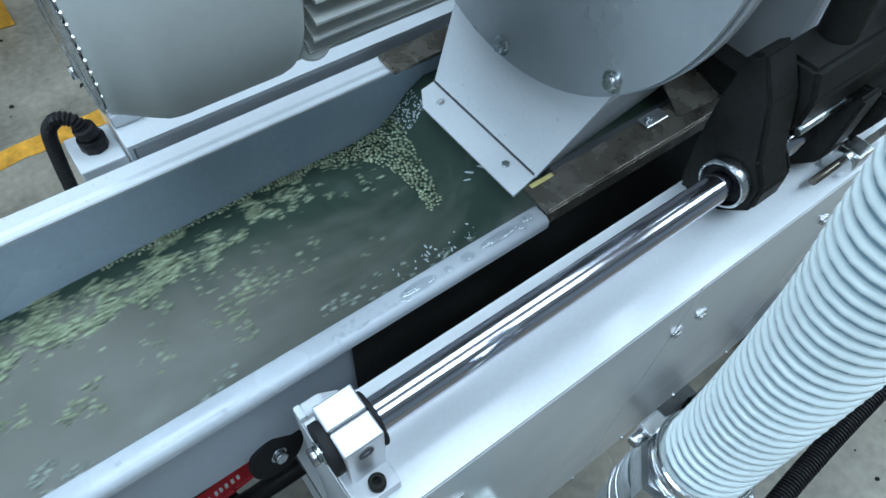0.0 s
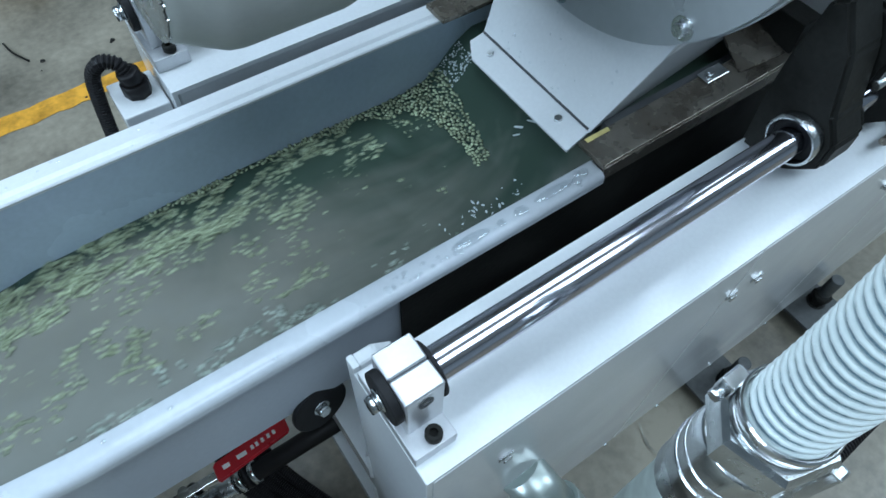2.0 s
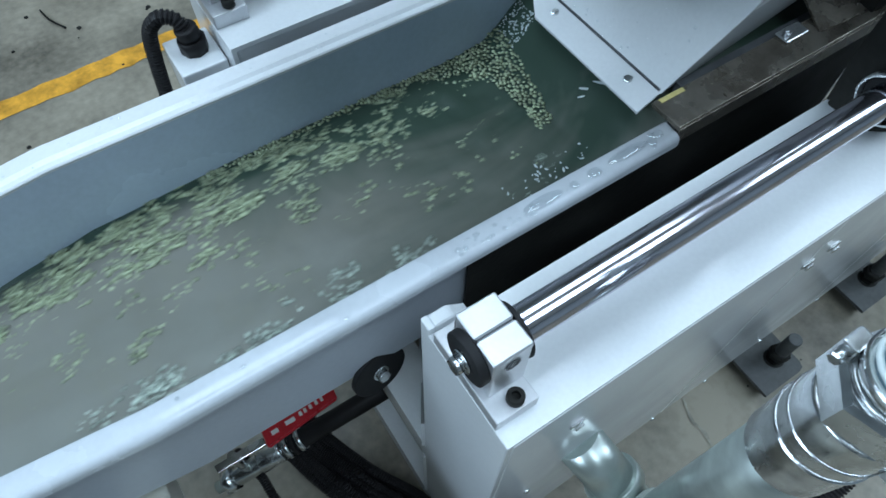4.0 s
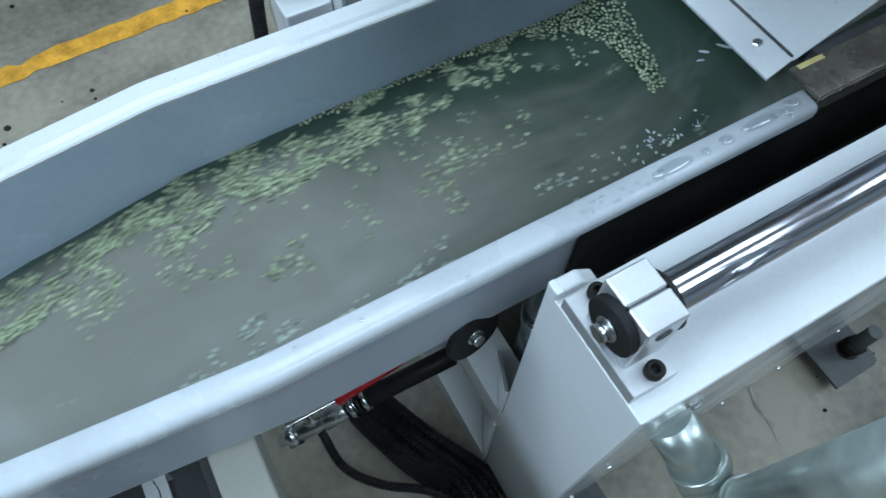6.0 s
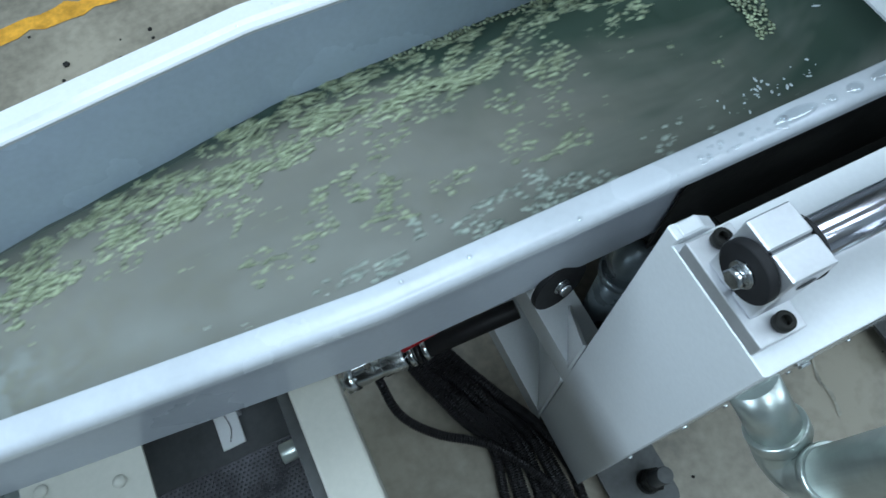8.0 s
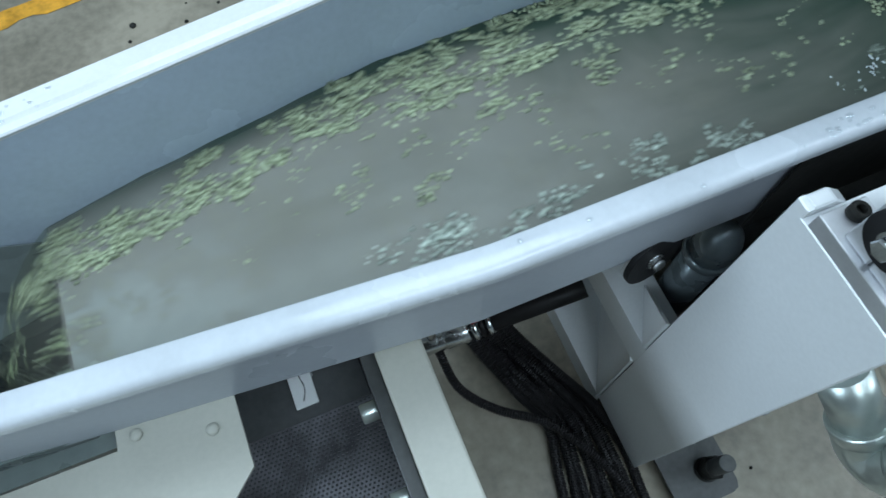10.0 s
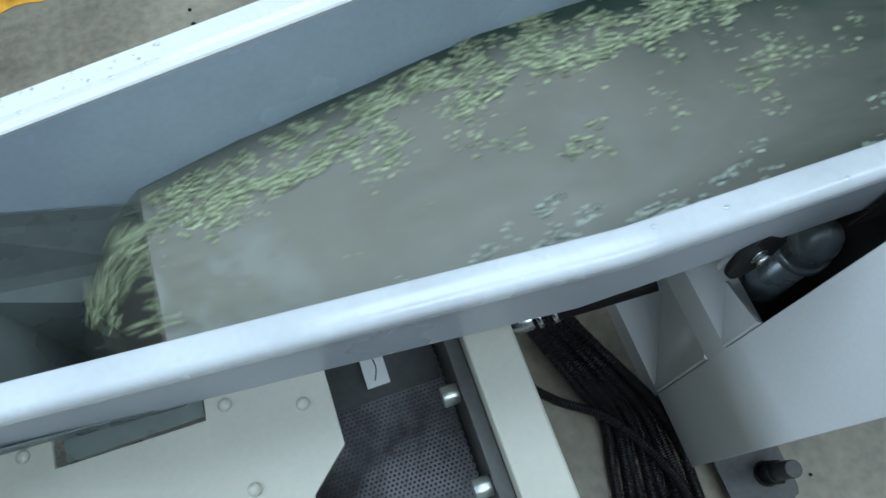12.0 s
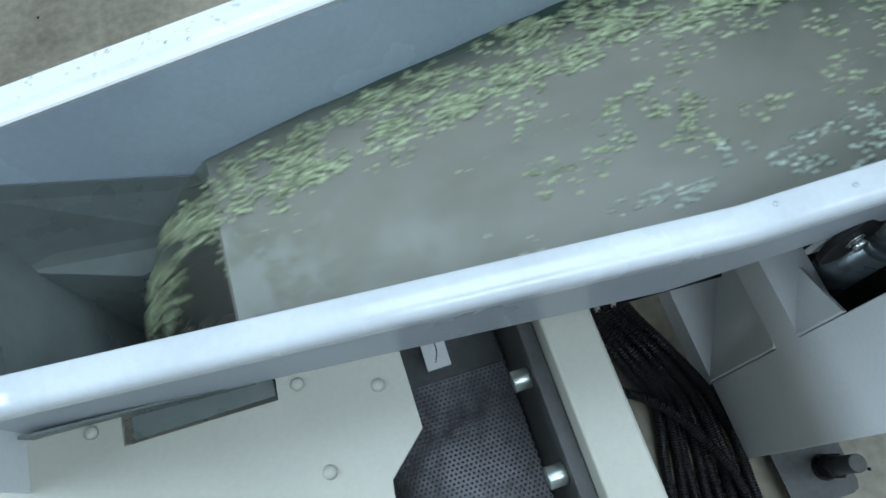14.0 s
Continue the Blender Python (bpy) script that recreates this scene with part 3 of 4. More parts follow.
CF = [(0.452, 0.252, 0.934), (0.452, 0.512, 0.934), (0.5424, 0.545, 1.16), (0.5984, 0.545, 1.3), (0.5424, 0.196, 1.16), (0.5068, 0.2145, 1.0711)]
P("chute_plate", ch, PAINT, slab, [CF[0], CF[5], CF[4], CF[3], CF[2], CF[1]], 0.004, label="smooth blue-white chute plate")
P("chute_side", ch, PAINT, slab, [CF[0], (0.86, 0.275, 0.975), (0.86, 0.2375, 1.09), CF[5]], 0.004)
P("chute_shoulder", ch, PAINT, slab, [CF[5], (0.86, 0.2375, 1.09), (0.86, 0.22, 1.2), CF[4]], 0.004)
P("chute_far_side", ch, PAINT, slab, [CF[1], CF[2], (0.86, 0.545, 1.16), (0.86, 0.512, 0.975)], 0.004)
P("flange", ch, PAINT, slab, [(0.408, 0.248, 0.922), (0.408, 0.482, 0.922), (0.428, 0.514, 0.926), (0.456, 0.514, 0.932), (0.456, 0.254, 0.932)], 0.004, label="wet bolted flange strip")
# dark strip added for the gap and the chute's shadow beside the bar
P("gap_shade_strip", ch, DARKIN, box, (0.475, 0.2305, 0.925), (0.86, 0.251, 0.946), label="dark strip standing in for the chute's shadow in the bar gap")
P("seam", ch, DARKIN, rod, (0.4545, 0.256, 0.9365), (0.4545, 0.512, 0.9365), 0.0028, 8, label="dark seam above the flange")
for y in (0.30, 0.469):
    P("flange_bolt", ch, ZINC, hexhead, (0.435, y, 0.9275), (-0.2, 0, 1), 0.007, 0.006, 0.010)
cover = P("round_cover", ch, DISC, rod, (0.484, 0.385, 1.362), (0.494, 0.385, 1.362), 0.308, 128, 0.001, label="round brushed steel cover")
P("cover_rim", ch, DISC, ring, (0.497, 0.385, 1.362), (1, 0, 0), 0.25, 0.312, 0.02, 128)
for k in range(8):
    a = math.radians(-88.4 + 45.2 * k)
    P("cover_bolt", cover, ZINC, hexhead, (0.484, 0.385 + 0.289 * math.cos(a), 1.362 + 0.289 * math.sin(a)), (-1, 0, 0), 0.0095, 0.009, 0.0155)
P("drum", ch, PAINT, rod, (0.517, 0.385, 1.362), (0.86, 0.385, 1.362), 0.25, 96)
P("rear_housing", ch, PAINT, box, (0.88, 0.15, 0.98), (1.3, 0.62, 1.7), 0.01)
P("weld_bracket", ch, ZINC, box, (0.64, 0.208, 0.9662), (0.688, 0.232, 0.970), 0.002, label="small welded bright bracket")
P("side_bracket", ch, STAIN, slab, [(0.70, 0.201, 0.968), (0.794, 0.191, 0.969), (0.794, 0.262, 0.986), (0.73, 0.275, 0.986)], 0.004, label="bare grey steel bracket")
# black block added to fill the dark void behind the bracket
P("void_block", ch, BLACK, box, (0.797, 0.186, 0.967), (0.84, 0.272, 1.021), 0.002, label="black block filling the dark void behind the bracket")
P("weld_lug", ch, ZINC, rod, (0.655, 0.222, 0.970), (0.655, 0.222, 0.978), 0.006, 12)

# ---------------------------------------------------------------- motor
mo = thing("drive_motor", (0.2, 0.395, 1.22), "grey finned electric motor with a smooth fan cowl above the trough", "motor")
MY, MZ, MR = 0.395, 1.36, 0.137


def cowl(bm):
    rows = [(-0.046, 0.112), (-0.043, 0.116), (-0.036, 0.119), (-0.012, MR - 0.005), (-0.002, MR), (0.01, MR + 0.002), (0.108, MR + 0.002), (0.118, MR), (0.125, MR - 0.006), (0.128, MR - 0.016)]
    sweep(bm, [(x, MY, MZ) for x, r in rows], [r for x, r in rows], 72, False)


P("fan_cowl", mo, MOTORG, cowl, smooth=False)


def grille(bm):
    """A woven guard: two sets of wires."""
    for s in (1, -1):
        for i in range(-15, 16):
            o = i * 0.0075
            h = math.sqrt(max(0, 0.113 ** 2 - o * o))
            d, q = Vector((0, 0.7071, s * 0.7071)), Vector((0, -s * 0.7071, 0.7071))
            c = Vector((-0.047 - 0.001 * s, MY, MZ))
            sweep(bm, [c + q * o - d * h, c + q * o + d * h], [0.0011, 0.0011], 5)


P("fan_grille", mo, ZINC, grille, label="woven wire fan guard")
P("fan_hub", mo, DARKIN, rod, (-0.03, MY, MZ), (-0.026, MY, MZ), 0.11, 32)
P("stator", mo, MOTORG, rod, (0.1285, MY, MZ), (0.46, MY, MZ), 0.112, 48)
for k in range(34):
    a = 2 * math.pi * k / 34
    bm = bmesh.new()
    box(bm, (0.135, -0.0016, 0.108), (0.45, 0.0016, 0.134))
    bmesh.ops.transform(bm, matrix=Matrix.Translation((0, MY, MZ)) @ Matrix.Rotation(a, 4, "X"), verts=bm.verts[:])
    part("cooling_fin", bm, FINP, mo)
P("end_shield", mo, MOTORG, rod, (0.455, MY, MZ), (0.4835, MY, MZ), 0.14, 48, 0.004)
lug = P("lifting_lug", mo, MOTORG, ring, (0.146, MY - 0.086, MZ - 0.088), (-0.2, -0.75, 0.63), 0.0065, 0.0165, 0.018, label="grey round lug")

# far cabinet: cable box, gland and conduit
jb = thing("cable_box", (-0.05, 0.69, 0.92), "white cable entry box with a black conduit gland", "cable box")
P("box", jb, PAINT, box, (-0.098, 0.655, 0.84), (-0.028, 0.74, 0.922), 0.003)
P("gland_nut", jb, CONDUIT, rod, (-0.06, 0.70, 0.922), (-0.06, 0.70, 0.945), 0.021, 8)
P("gland", jb, CONDUIT, rod, (-0.06, 0.70, 0.945), (-0.063, 0.70, 0.965), 0.017, 24, 0.003)


def conduit(bm, ctrl, r, n=26, pitch=0.0056):
    """A corrugated tube with square ribs along a smooth line."""
    pts = curve_pts(ctrl, n)
    dense, acc, step = [], 0.0, pitch / 4
    for a, b in zip(pts, pts[1:]):
        L = (b - a).length
        while acc < L:
            dense.append(a + (b - a) * (acc / L))
            acc += step
        acc -= L
    sweep(bm, dense, [r if i % 4 < 2 else r * 0.8 for i in range(len(dense))], 10)
    for f in bm.faces:
        f.smooth = False


alone("conduit", CONDUIT, conduit, ([(-0.063, 0.70, 0.96), (-0.072, 0.71, 0.976), (-0.094, 0.722, 0.974), (-0.113, 0.735, 0.92), (-0.13, 0.74, 0.7), (-0.13, 0.76, 0.3), (-0.1, 0.85, 0.02)], 0.0115), "black corrugated cable conduit leaving the gland", "conduit", "conduits")

# ---------------------------------------------------------------- riser pipe, coupling and hose
HX, HY = 0.203, -0.184
rp = thing("riser_pipe", (HX, HY, 0.45), "galvanised elbow and riser pipe beside the cabinet", "pipe")
P("stub", rp, GALV, rod, (0.157, -0.02, 0.595), (0.196, -0.112, 0.50), 0.0395, 48)
P("stub_collar", rp, GALV, ring, (0.188, -0.092, 0.52), (0.28, -0.66, -0.68), 0.039, 0.048, 0.026, 48)
P("elbow", rp, GALV, sweep, curve_pts([(0.189, -0.096, 0.517), (0.197, -0.135, 0.478), (0.201, -0.17, 0.488), (HX, HY, 0.54)], 10), 0.044, 40)
P("elbow_collar", rp, GALV, ring, (HX, HY, 0.535), (0, 0, 1), 0.041, 0.047, 0.02)
P("riser", rp, GALV, rod, (HX, HY, 0.545), (HX, HY, 1.03), 0.041, 40)
cp = thing("hose_coupling", (HX, HY, 1.0), "bright steel hose coupling with a hexagon nut", "hose coupling")
P("sleeve", cp, ZINC, rod, (HX, HY, 0.968), (HX, HY, 1.108), 0.0455, 48, 0.004)
P("groove_ring", cp, ZINC, ring, (HX, HY, 1.035), (0, 0, 1), 0.045, 0.0475, 0.006, 48)
P("groove_ring", cp, ZINC, ring, (HX, HY, 1.062), (0, 0, 1), 0.045, 0.047, 0.004, 48)
bm = bmesh.new()
sweep(bm, [(HX, HY, 1.108), (HX, HY, 1.114), (HX, HY, 1.146), (HX, HY, 1.152)], [0.047, 0.0515, 0.0515, 0.047], 6)
for f in bm.faces:
    f.smooth = False
part("hex_nut", bm, ZINC, cp)
P("spigot", cp, ZINC, rod, (HX, HY, 1.152), (HX, HY, 1.156), 0.040, 48, 0.002)
hs = thing("ribbed_hose", (HX, HY, 1.1), "pale ribbed suction hose rising from the coupling", "hose")


def hose():
    ctrl = [(HX, HY, 1.156), (HX + 0.012, HY, 1.234), (HX + 0.016, HY + 0.003, 1.35), (HX + 0.01, HY + 0.01, 1.6), (HX + 0.1, HY - 0.05, 1.95), (HX + 0.25, HY - 0.1, 2.3)]
    pts = curve_pts(ctrl, 60)
    dense, acc, step = [], 0.0, 0.0102 / 20
    for a, b in zip(pts, pts[1:]):
        L = (b - a).length
        while acc < L:
            dense.append(a + (b - a) * (acc / L))
            acc += step
        acc -= L
    return dense


HOSE_LINE = hose()


def hose_tube(bm):
    sweep(bm, HOSE_LINE[::12] + [HOSE_LINE[-1]], 0.0322, 36)


def hose_rib(bm):
    """A round rib wound along the hose, 20 points to a turn."""
    out = []
    for i, p in enumerate(HOSE_LINE[10:-10]):
        a = 2 * math.pi * i / 20
        out.append(p + Vector((math.cos(a), math.sin(a), 0)) * 0.0332)
    sweep(bm, out, 0.0031, 8)


P("hose_wall", hs, HOSEB, hose_tube, label="blue-grey grooves of the hose wall")
P("wound_rib", hs, HOSEW, hose_rib, label="pale raised rib wound round the hose")
cl = thing("hose_clamp", (HX, HY, 1.12), "stainless worm-drive hose clamp round the hose end", "hose clamp")
P("band", cl, ZINC, ring, (HX, HY, 1.160), (0, 0, 1), 0.0375, 0.0398, 0.013, 48)
P("worm_housing", cl, ZINC, box, (HX - 0.024, HY + 0.036, 1.150), (HX - 0.002, HY + 0.05, 1.17), 0.002)
P("worm_screw", cl, ZINC, hexhead, (HX - 0.024, HY + 0.043, 1.16), (-1, 0, 0), 0.006, 0.012)


# ---------------------------------------------------------------- base frame between cabinet and trough
bf = thing("base_frame", (0.01, 0.35, 0.0), "white welded base frame of square tubes and gussets", "machine frame")
P("cross_tube", bf, PAINT, box, (-0.0258, 0.1235, 0.371), (0.052, 0.622, 0.451))
P("bottom_plate", bf, PAINT, box, (-0.0258, 0.1235, 0.0), (0.14, 0.622, 0.07))
bm = bmesh.new()
slab(bm, [(-0.025, 0.1265, 0.0705), (0.118, 0.37, 0.0705), (0.118, 0.37, 0.3705), (-0.025, 0.1265, 0.3705)], 0.006)
part("gusset", bm, PAINT, bf)
bm = bmesh.new()
slab(bm, [(-0.025, 0.1265, 0.4515), (0.034, 0.224, 0.4515), (-0.025, 0.1265, 0.585)], 0.006)
part("gusset", bm, PAINT, bf)
# dark sheet added behind the frame, for its unlit depth
P("inner_shade_panel", bf, DARKIN, box, (0.32, 0.127, 0.0), (0.324, 0.622, 0.69))

lr = thing("pivot_bolt", (-0.045, 0.185, 0.70), "large black pivot washer with a zinc bolt under the trough side", "pivot bolt")
N = Vector((0.16, -0.97, 0.17)).normalized()
C = Vector((-0.058, 0.193, 0.716))
P("washer", lr, RUBBER, rod, C - N * 0.005, C + N * 0.004, 0.045, 44, 0.0015, label="black rubber washer")
P("bolt", lr, ZINC, hexhead, C + N * 0.004, N, 0.0105, 0.010, 0.013)
P("pivot_pin", lr, BLACK, rod, C - N * 0.03, C - N * 0.005, 0.012, 20)
P("pivot_lug", lr, PAINT, box, (-0.085, 0.2005, 0.66), (-0.02, 0.208, 0.735), 0.002)
pe = thing("capped_pipe", (0.1, 0.21, 0.3), "dark galvanised standpipe with a domed cap under the trough", "pipe")
P("standpipe", pe, DARKPIPE, rod, (0.10, 0.21, 0.073), (0.10, 0.21, 0.56), 0.034, 32)
P("collar", pe, DARKPIPE, ring, (0.10, 0.21, 0.56), (0, 0, 1), 0.03, 0.041, 0.018)
P("cap", pe, DARKPIPE, sweep, [(0.10, 0.21, 0.578), (0.10, 0.21, 0.61), (0.10, 0.21, 0.63), (0.10, 0.21, 0.643), (0.10, 0.21, 0.65)], [0.036, 0.036, 0.03, 0.018, 0.003], 32)

# ball valve line under the trough
VZ = 0.30
va = thing("ball_valve_line", (-0.25, 0.335, VZ), "chrome pipe fittings and black cylinder with a red ball valve handle", "valve")
A, B = Vector((-0.378, 0.345, 0.187)), Vector((-0.015, 0.302, 0.302))


def along(t):
    return A + (B - A) * t


P("cylinder", va, CONDUIT, rod, along(0.46), along(1.0), 0.0205, 28, 0.002)
P("end_nut", va, ZINC, hexhead, along(0.06), A - B, 0.0275, 0.024)
P("fitting", va, ZINC, rod, along(0.06), along(0.3), 0.0205, 24, 0.002)
P("union", va, ZINC, rod, along(0.22), along(0.36), 0.0235, 24, 0.003)
for t in (0.38, 0.42, 0.46):
    P("clip_ring", va, ZINC if t != 0.42 else CONDUIT, ring, along(t), B - A, 0.018, 0.0255, 0.011)
P("valve_body", va, ZINC, rod, along(0.14), along(0.14) + Vector((0, -0.005, 0.14)), 0.009, 16)
bm = bmesh.new()
prism(bm, [(-0.262, 0.302), (-0.108, 0.317), (-0.104, 0.354), (-0.260, 0.341)], 2, 0.352, 0.362)
bmesh.ops.bevel(bm, geom=bm.edges[:], offset=0.003, segments=2, affect="EDGES")
handle = part("handle_sleeve", bm, RED, va, "red vinyl valve handle sleeve")
for k, (x, w) in enumerate(((-0.245, 0.014), (-0.215, 0.02), (-0.185, 0.006), (-0.175, 0.006), (-0.163, 0.006), (-0.15, 0.006), (-0.138, 0.006))):
    P("print_mark", handle, BARW, box, (x, 0.323 + 0.08 * (x + 0.2), 0.3622), (x + w, 0.332 + 0.08 * (x + 0.2), 0.3626))
P("handle_lever", va, ZINC, box, (-0.36, 0.313, 0.353), (-0.2625, 0.329, 0.357), 0.001)
P("end_fitting", va, GALV, rod, along(-0.05), along(0.02), 0.013, 20)

# ---------------------------------------------------------------- cables on the floor
rng = random.Random(7)
for i in range(8):
    u = i / 7
    ctrl = [(-0.275 + 0.085 * u, 0.505, 0.25), (-0.248 + 0.085 * u, 0.352, 0.145), (-0.20 + 0.095 * u, 0.21, 0.12 + 0.01 * (i % 3)), (-0.15 + 0.11 * u, 0.115, 0.045 + 0.014 * (i % 2)),
            (-0.17 + 0.15 * u + 0.008 * (i % 2), 0.01, 0.018), (-0.19 + 0.17 * u, -0.10, 0.014), (-0.21 + 0.18 * u, -0.35, 0.014)]
    alone("conduit", CONDUIT, conduit, (ctrl, 0.0118), "black corrugated cable conduit in a bundle on the floor", "conduit", "conduits")
alone("conduit", CONDUIT, conduit, ([(-0.33, 0.38, 0.22), (-0.316, 0.335, 0.15), (-0.305, 0.25, 0.13), (-0.25, 0.18, 0.12), (-0.155, 0.108, 0.11), (-0.08, -0.01, 0.08), (-0.05, -0.12, 0.05), (-0.02, -0.35, 0.014)], 0.0105), "black corrugated cable conduit crossing over the bundle", "conduit", "conduits")

# ---------------------------------------------------------------- sieve unit under the downstream end
xb = thing("cross_beam", (-0.41, 0.2, 0.62), "cream painted square tube beam under the trough", "beam")
P("tube", xb, CREAM, box, (-0.441, -0.6, 0.60), (-0.377, 0.73, 0.68), 0.004)
P("guard_strip", xb, FOOT, box, (-0.462, -0.55, 0.40), (-0.4415, 0.6, 0.635), 0.002)
for y, z in ((0.174, 0.597), (0.05, 0.60), (-0.08, 0.6)):
    P("roller", xb, GALV, rod, (-0.487, y, z), (-0.4625, y, z), 0.014, 24, 0.002)
P("leg", xb, CREAM, box, (-0.441, 0.62, 0.0), (-0.377, 0.70, 0.6), 0.004)
P("leg", xb, CREAM, box, (-0.441, -0.58, 0.0), (-0.377, -0.5, 0.6), 0.004)

sv = thing("perforated_screen", (-0.6, 0.15, 0.42), "oily grey perforated steel screen below the trough", "screen")


def perforated(bm, x0, x1, y0, y1, z, pitch, r):
    """Hexagonal cells, each with a hexagonal hole."""
    rows = int((y1 - y0) / (pitch * 0.866))
    cols = int((x1 - x0) / pitch)
    seen = {}

    def vert(x, y):
        k = (round(x, 5), round(y, 5))
        if k not in seen:
            seen[k] = bm.verts.new((x, y, z))
        return seen[k]

    for j in range(rows):
        for i in range(cols):
            cx, cy = x0 + pitch * (i + 0.5 * (j % 2)), y0 + pitch * 0.866 * j
            a6 = [math.radians(30 + 60 * k) for k in range(6)]
            out = [vert(cx + pitch / 1.7320508 * math.cos(a), cy + pitch / 1.7320508 * math.sin(a)) for a in a6]
            inn = [bm.verts.new((cx + r * math.cos(a), cy + r * math.sin(a), z)) for a in a6]
            low = [bm.verts.new((v.co.x, v.co.y, z - 0.003)) for v in inn]
            for k in range(6):
                try:
                    bm.faces.new((out[k], out[(k + 1) % 6], inn[(k + 1) % 6], inn[k]))
                    bm.faces.new((inn[k], inn[(k + 1) % 6], low[(k + 1) % 6], low[k]))
                except ValueError:
                    pass


P("screen_plate", sv, PERF, perforated, -0.76, -0.458, -0.12, 0.42, 0.43, 0.0074, 0.0022)
P("screen_tray", sv, DARKIN, box, (-0.78, -0.13, 0.36), (-0.455, 0.43, 0.40), 0.002)
P("screen_edge", sv, DARKIN, box, (-0.76, 0.235, 0.433), (-0.47, 0.42, 0.437), 0.001)
br = thing("angle_bracket", (-0.567, 0.26, 0.47), "small pale blue steel clip standing on the screen", "bracket")
P("plate", br, PAINT, box, (-0.585, 0.246, 0.47), (-0.548, 0.32, 0.476), 0.0015)
P("upright", br, PAINT, box, (-0.585, 0.30, 0.437), (-0.548, 0.306, 0.47))
P("weld_bead", br, ZINC, sweep, curve_pts([(-0.567, 0.30, 0.4765), (-0.563, 0.275, 0.4765), (-0.570, 0.255, 0.4765)], 5), 0.0012, 6)

cvp = thing("cover_plate", (-0.9, 0.1, 0.735), "cream-white bolted cover plate beside the trough outlet", "cover plate")
bm = bmesh.new()
prism(bm, [(-0.612, 0.30), (-0.611, 0.138), (-0.656, 0.097), (-0.70, -0.25), (-1.5, -0.25), (-1.5, 0.30), (-0.92, 0.30), (-0.92, 0.217), (-0.752, 0.214), (-0.746, 0.30)], 2, 0.7305, 0.7345)
part("plate", bm, CREAM, cvp)
for x, y in ((-0.644, 0.196), (-0.716, 0.124), (-0.952, 0.242), (-0.728, 0.224)):
    P("button_bolt", cvp, CREAM, sweep, [(x, y, 0.7345), (x, y, 0.737), (x, y, 0.7395), (x, y, 0.7405)], [0.0075, 0.0075, 0.0055, 0.002], 20)
P("slot_strip", cvp, SHADE_METAL, box, (-0.915, 0.2235, 0.712), (-0.757, 0.2495, 0.7185))
P("side_frame", cvp, CREAM, box, (-0.66, -0.24, 0.40), (-0.64, 0.06, 0.730), 0.002)

# ---------------------------------------------------------------- feet and floor clutter
for x, y in ((0.115, -0.095), (0.88, -0.08), (1.27, -0.06)):
    f = thing("levelling_foot", (x, y, 0.0), "dark grey steel foot plate with a bolt beside the cabinet", "machine foot", group="machine feet")
    bm = bmesh.new()
    prism(bm, [(x - 0.09, y + 0.07), (x - 0.09, y - 0.06), (x + 0.03, y - 0.06), (x + 0.044, y - 0.055), (x + 0.05, y - 0.04), (x + 0.05, y + 0.07)], 2, 0.045, 0.055)
    part("foot_plate", bm, FOOT, f)
    P("pad", f, RUBBER, rod, (x, y, 0.0), (x, y, 0.045), 0.03, 24, 0.004)
    P("stud", f, FOOT, rod, (x, y, 0.055), (x, y, 0.175), 0.017, 20, 0.002)
    P("lock_nut", f, BLACK, hexhead, (x, y, 0.078), (0, 0, 1), 0.026, 0.024)
    P("foot_nut", f, BLACK, hexhead, (x, y, 0.055), (0, 0, 1), 0.021, 0.02, 0.026)


def crack(bm, pts, w, z):
    rng = random.Random(len(pts))
    prev = None
    line = curve_pts([(x, y, z) for x, y in pts], 8)
    for p in line:
        h = w * rng.uniform(0.4, 1.2)
        cur = (bm.verts.new((p.x - h, p.y, z)), bm.verts.new((p.x + h, p.y, z)))
        if prev:
            bm.faces.new((prev[0], prev[1], cur[1], cur[0]))
        prev = cur


alone("floor_scratch", SCUFF, crack, ([(0.641, -0.028), (0.62, -0.081), (0.624, -0.12), (0.61, -0.169)], 0.005, 0.003), "pale scratch in the concrete floor", "floor mark", kind="structure")


def crumbs(bm):
    rng = random.Random(5)
    for _ in range(30):
        x, y = rng.uniform(-0.3, 1.4), rng.uniform(-0.5, -0.05)
        r = rng.uniform(0.002, 0.006)
        bmesh.ops.create_icosphere(bm, subdivisions=1, radius=r, matrix=Matrix.Translation((x, y, r * 0.6)))
    for _ in range(60):
        x, y = rng.uniform(-1.6, 0.4), rng.uniform(1.2, 2.6)
        r = rng.uniform(0.003, 0.012)
        bmesh.ops.create_icosphere(bm, subdivisions=1, radius=r, matrix=Matrix.Translation((x, y, r * 0.3)) @ Matrix.Diagonal((1, 1, 0.4, 1)))


alone("floor_crumbs", BLACK, crumbs, (), "dark crumbs and grit scattered on the floor", "grit", kind="stuff")

alone("twig", BLACK, sweep, (curve_pts([(-0.30, 2.29, 0.006), (-0.285, 2.22, 0.008), (-0.25, 2.15, 0.006)], 5), 0.004, 6), "thin dark twig lying on the floor", "twig")
alone("wood_block", YELLOW, box, ((-0.3, 2.6, 0.0), (-0.06, 2.9, 0.12), 0.006), "worn yellow painted wooden block on the floor", "wood block")
alone("conduit", CONDUIT, conduit, ([(0.4, -0.40, 0.03), (0.7, -0.35, 0.2), (1.0, -0.325, 0.26), (1.5, -0.3, 0.4), (1.8, -0.25, 0.42)], 0.024, 20, 0.008), "thick black corrugated conduit beside the riser pipe", "conduit", "conduits")
P("cam_lever", cp, ZINC, box, (HX + 0.02, HY - 0.062, 1.02), (HX + 0.034, HY - 0.050, 1.12), 0.003, label="bright cam lever")
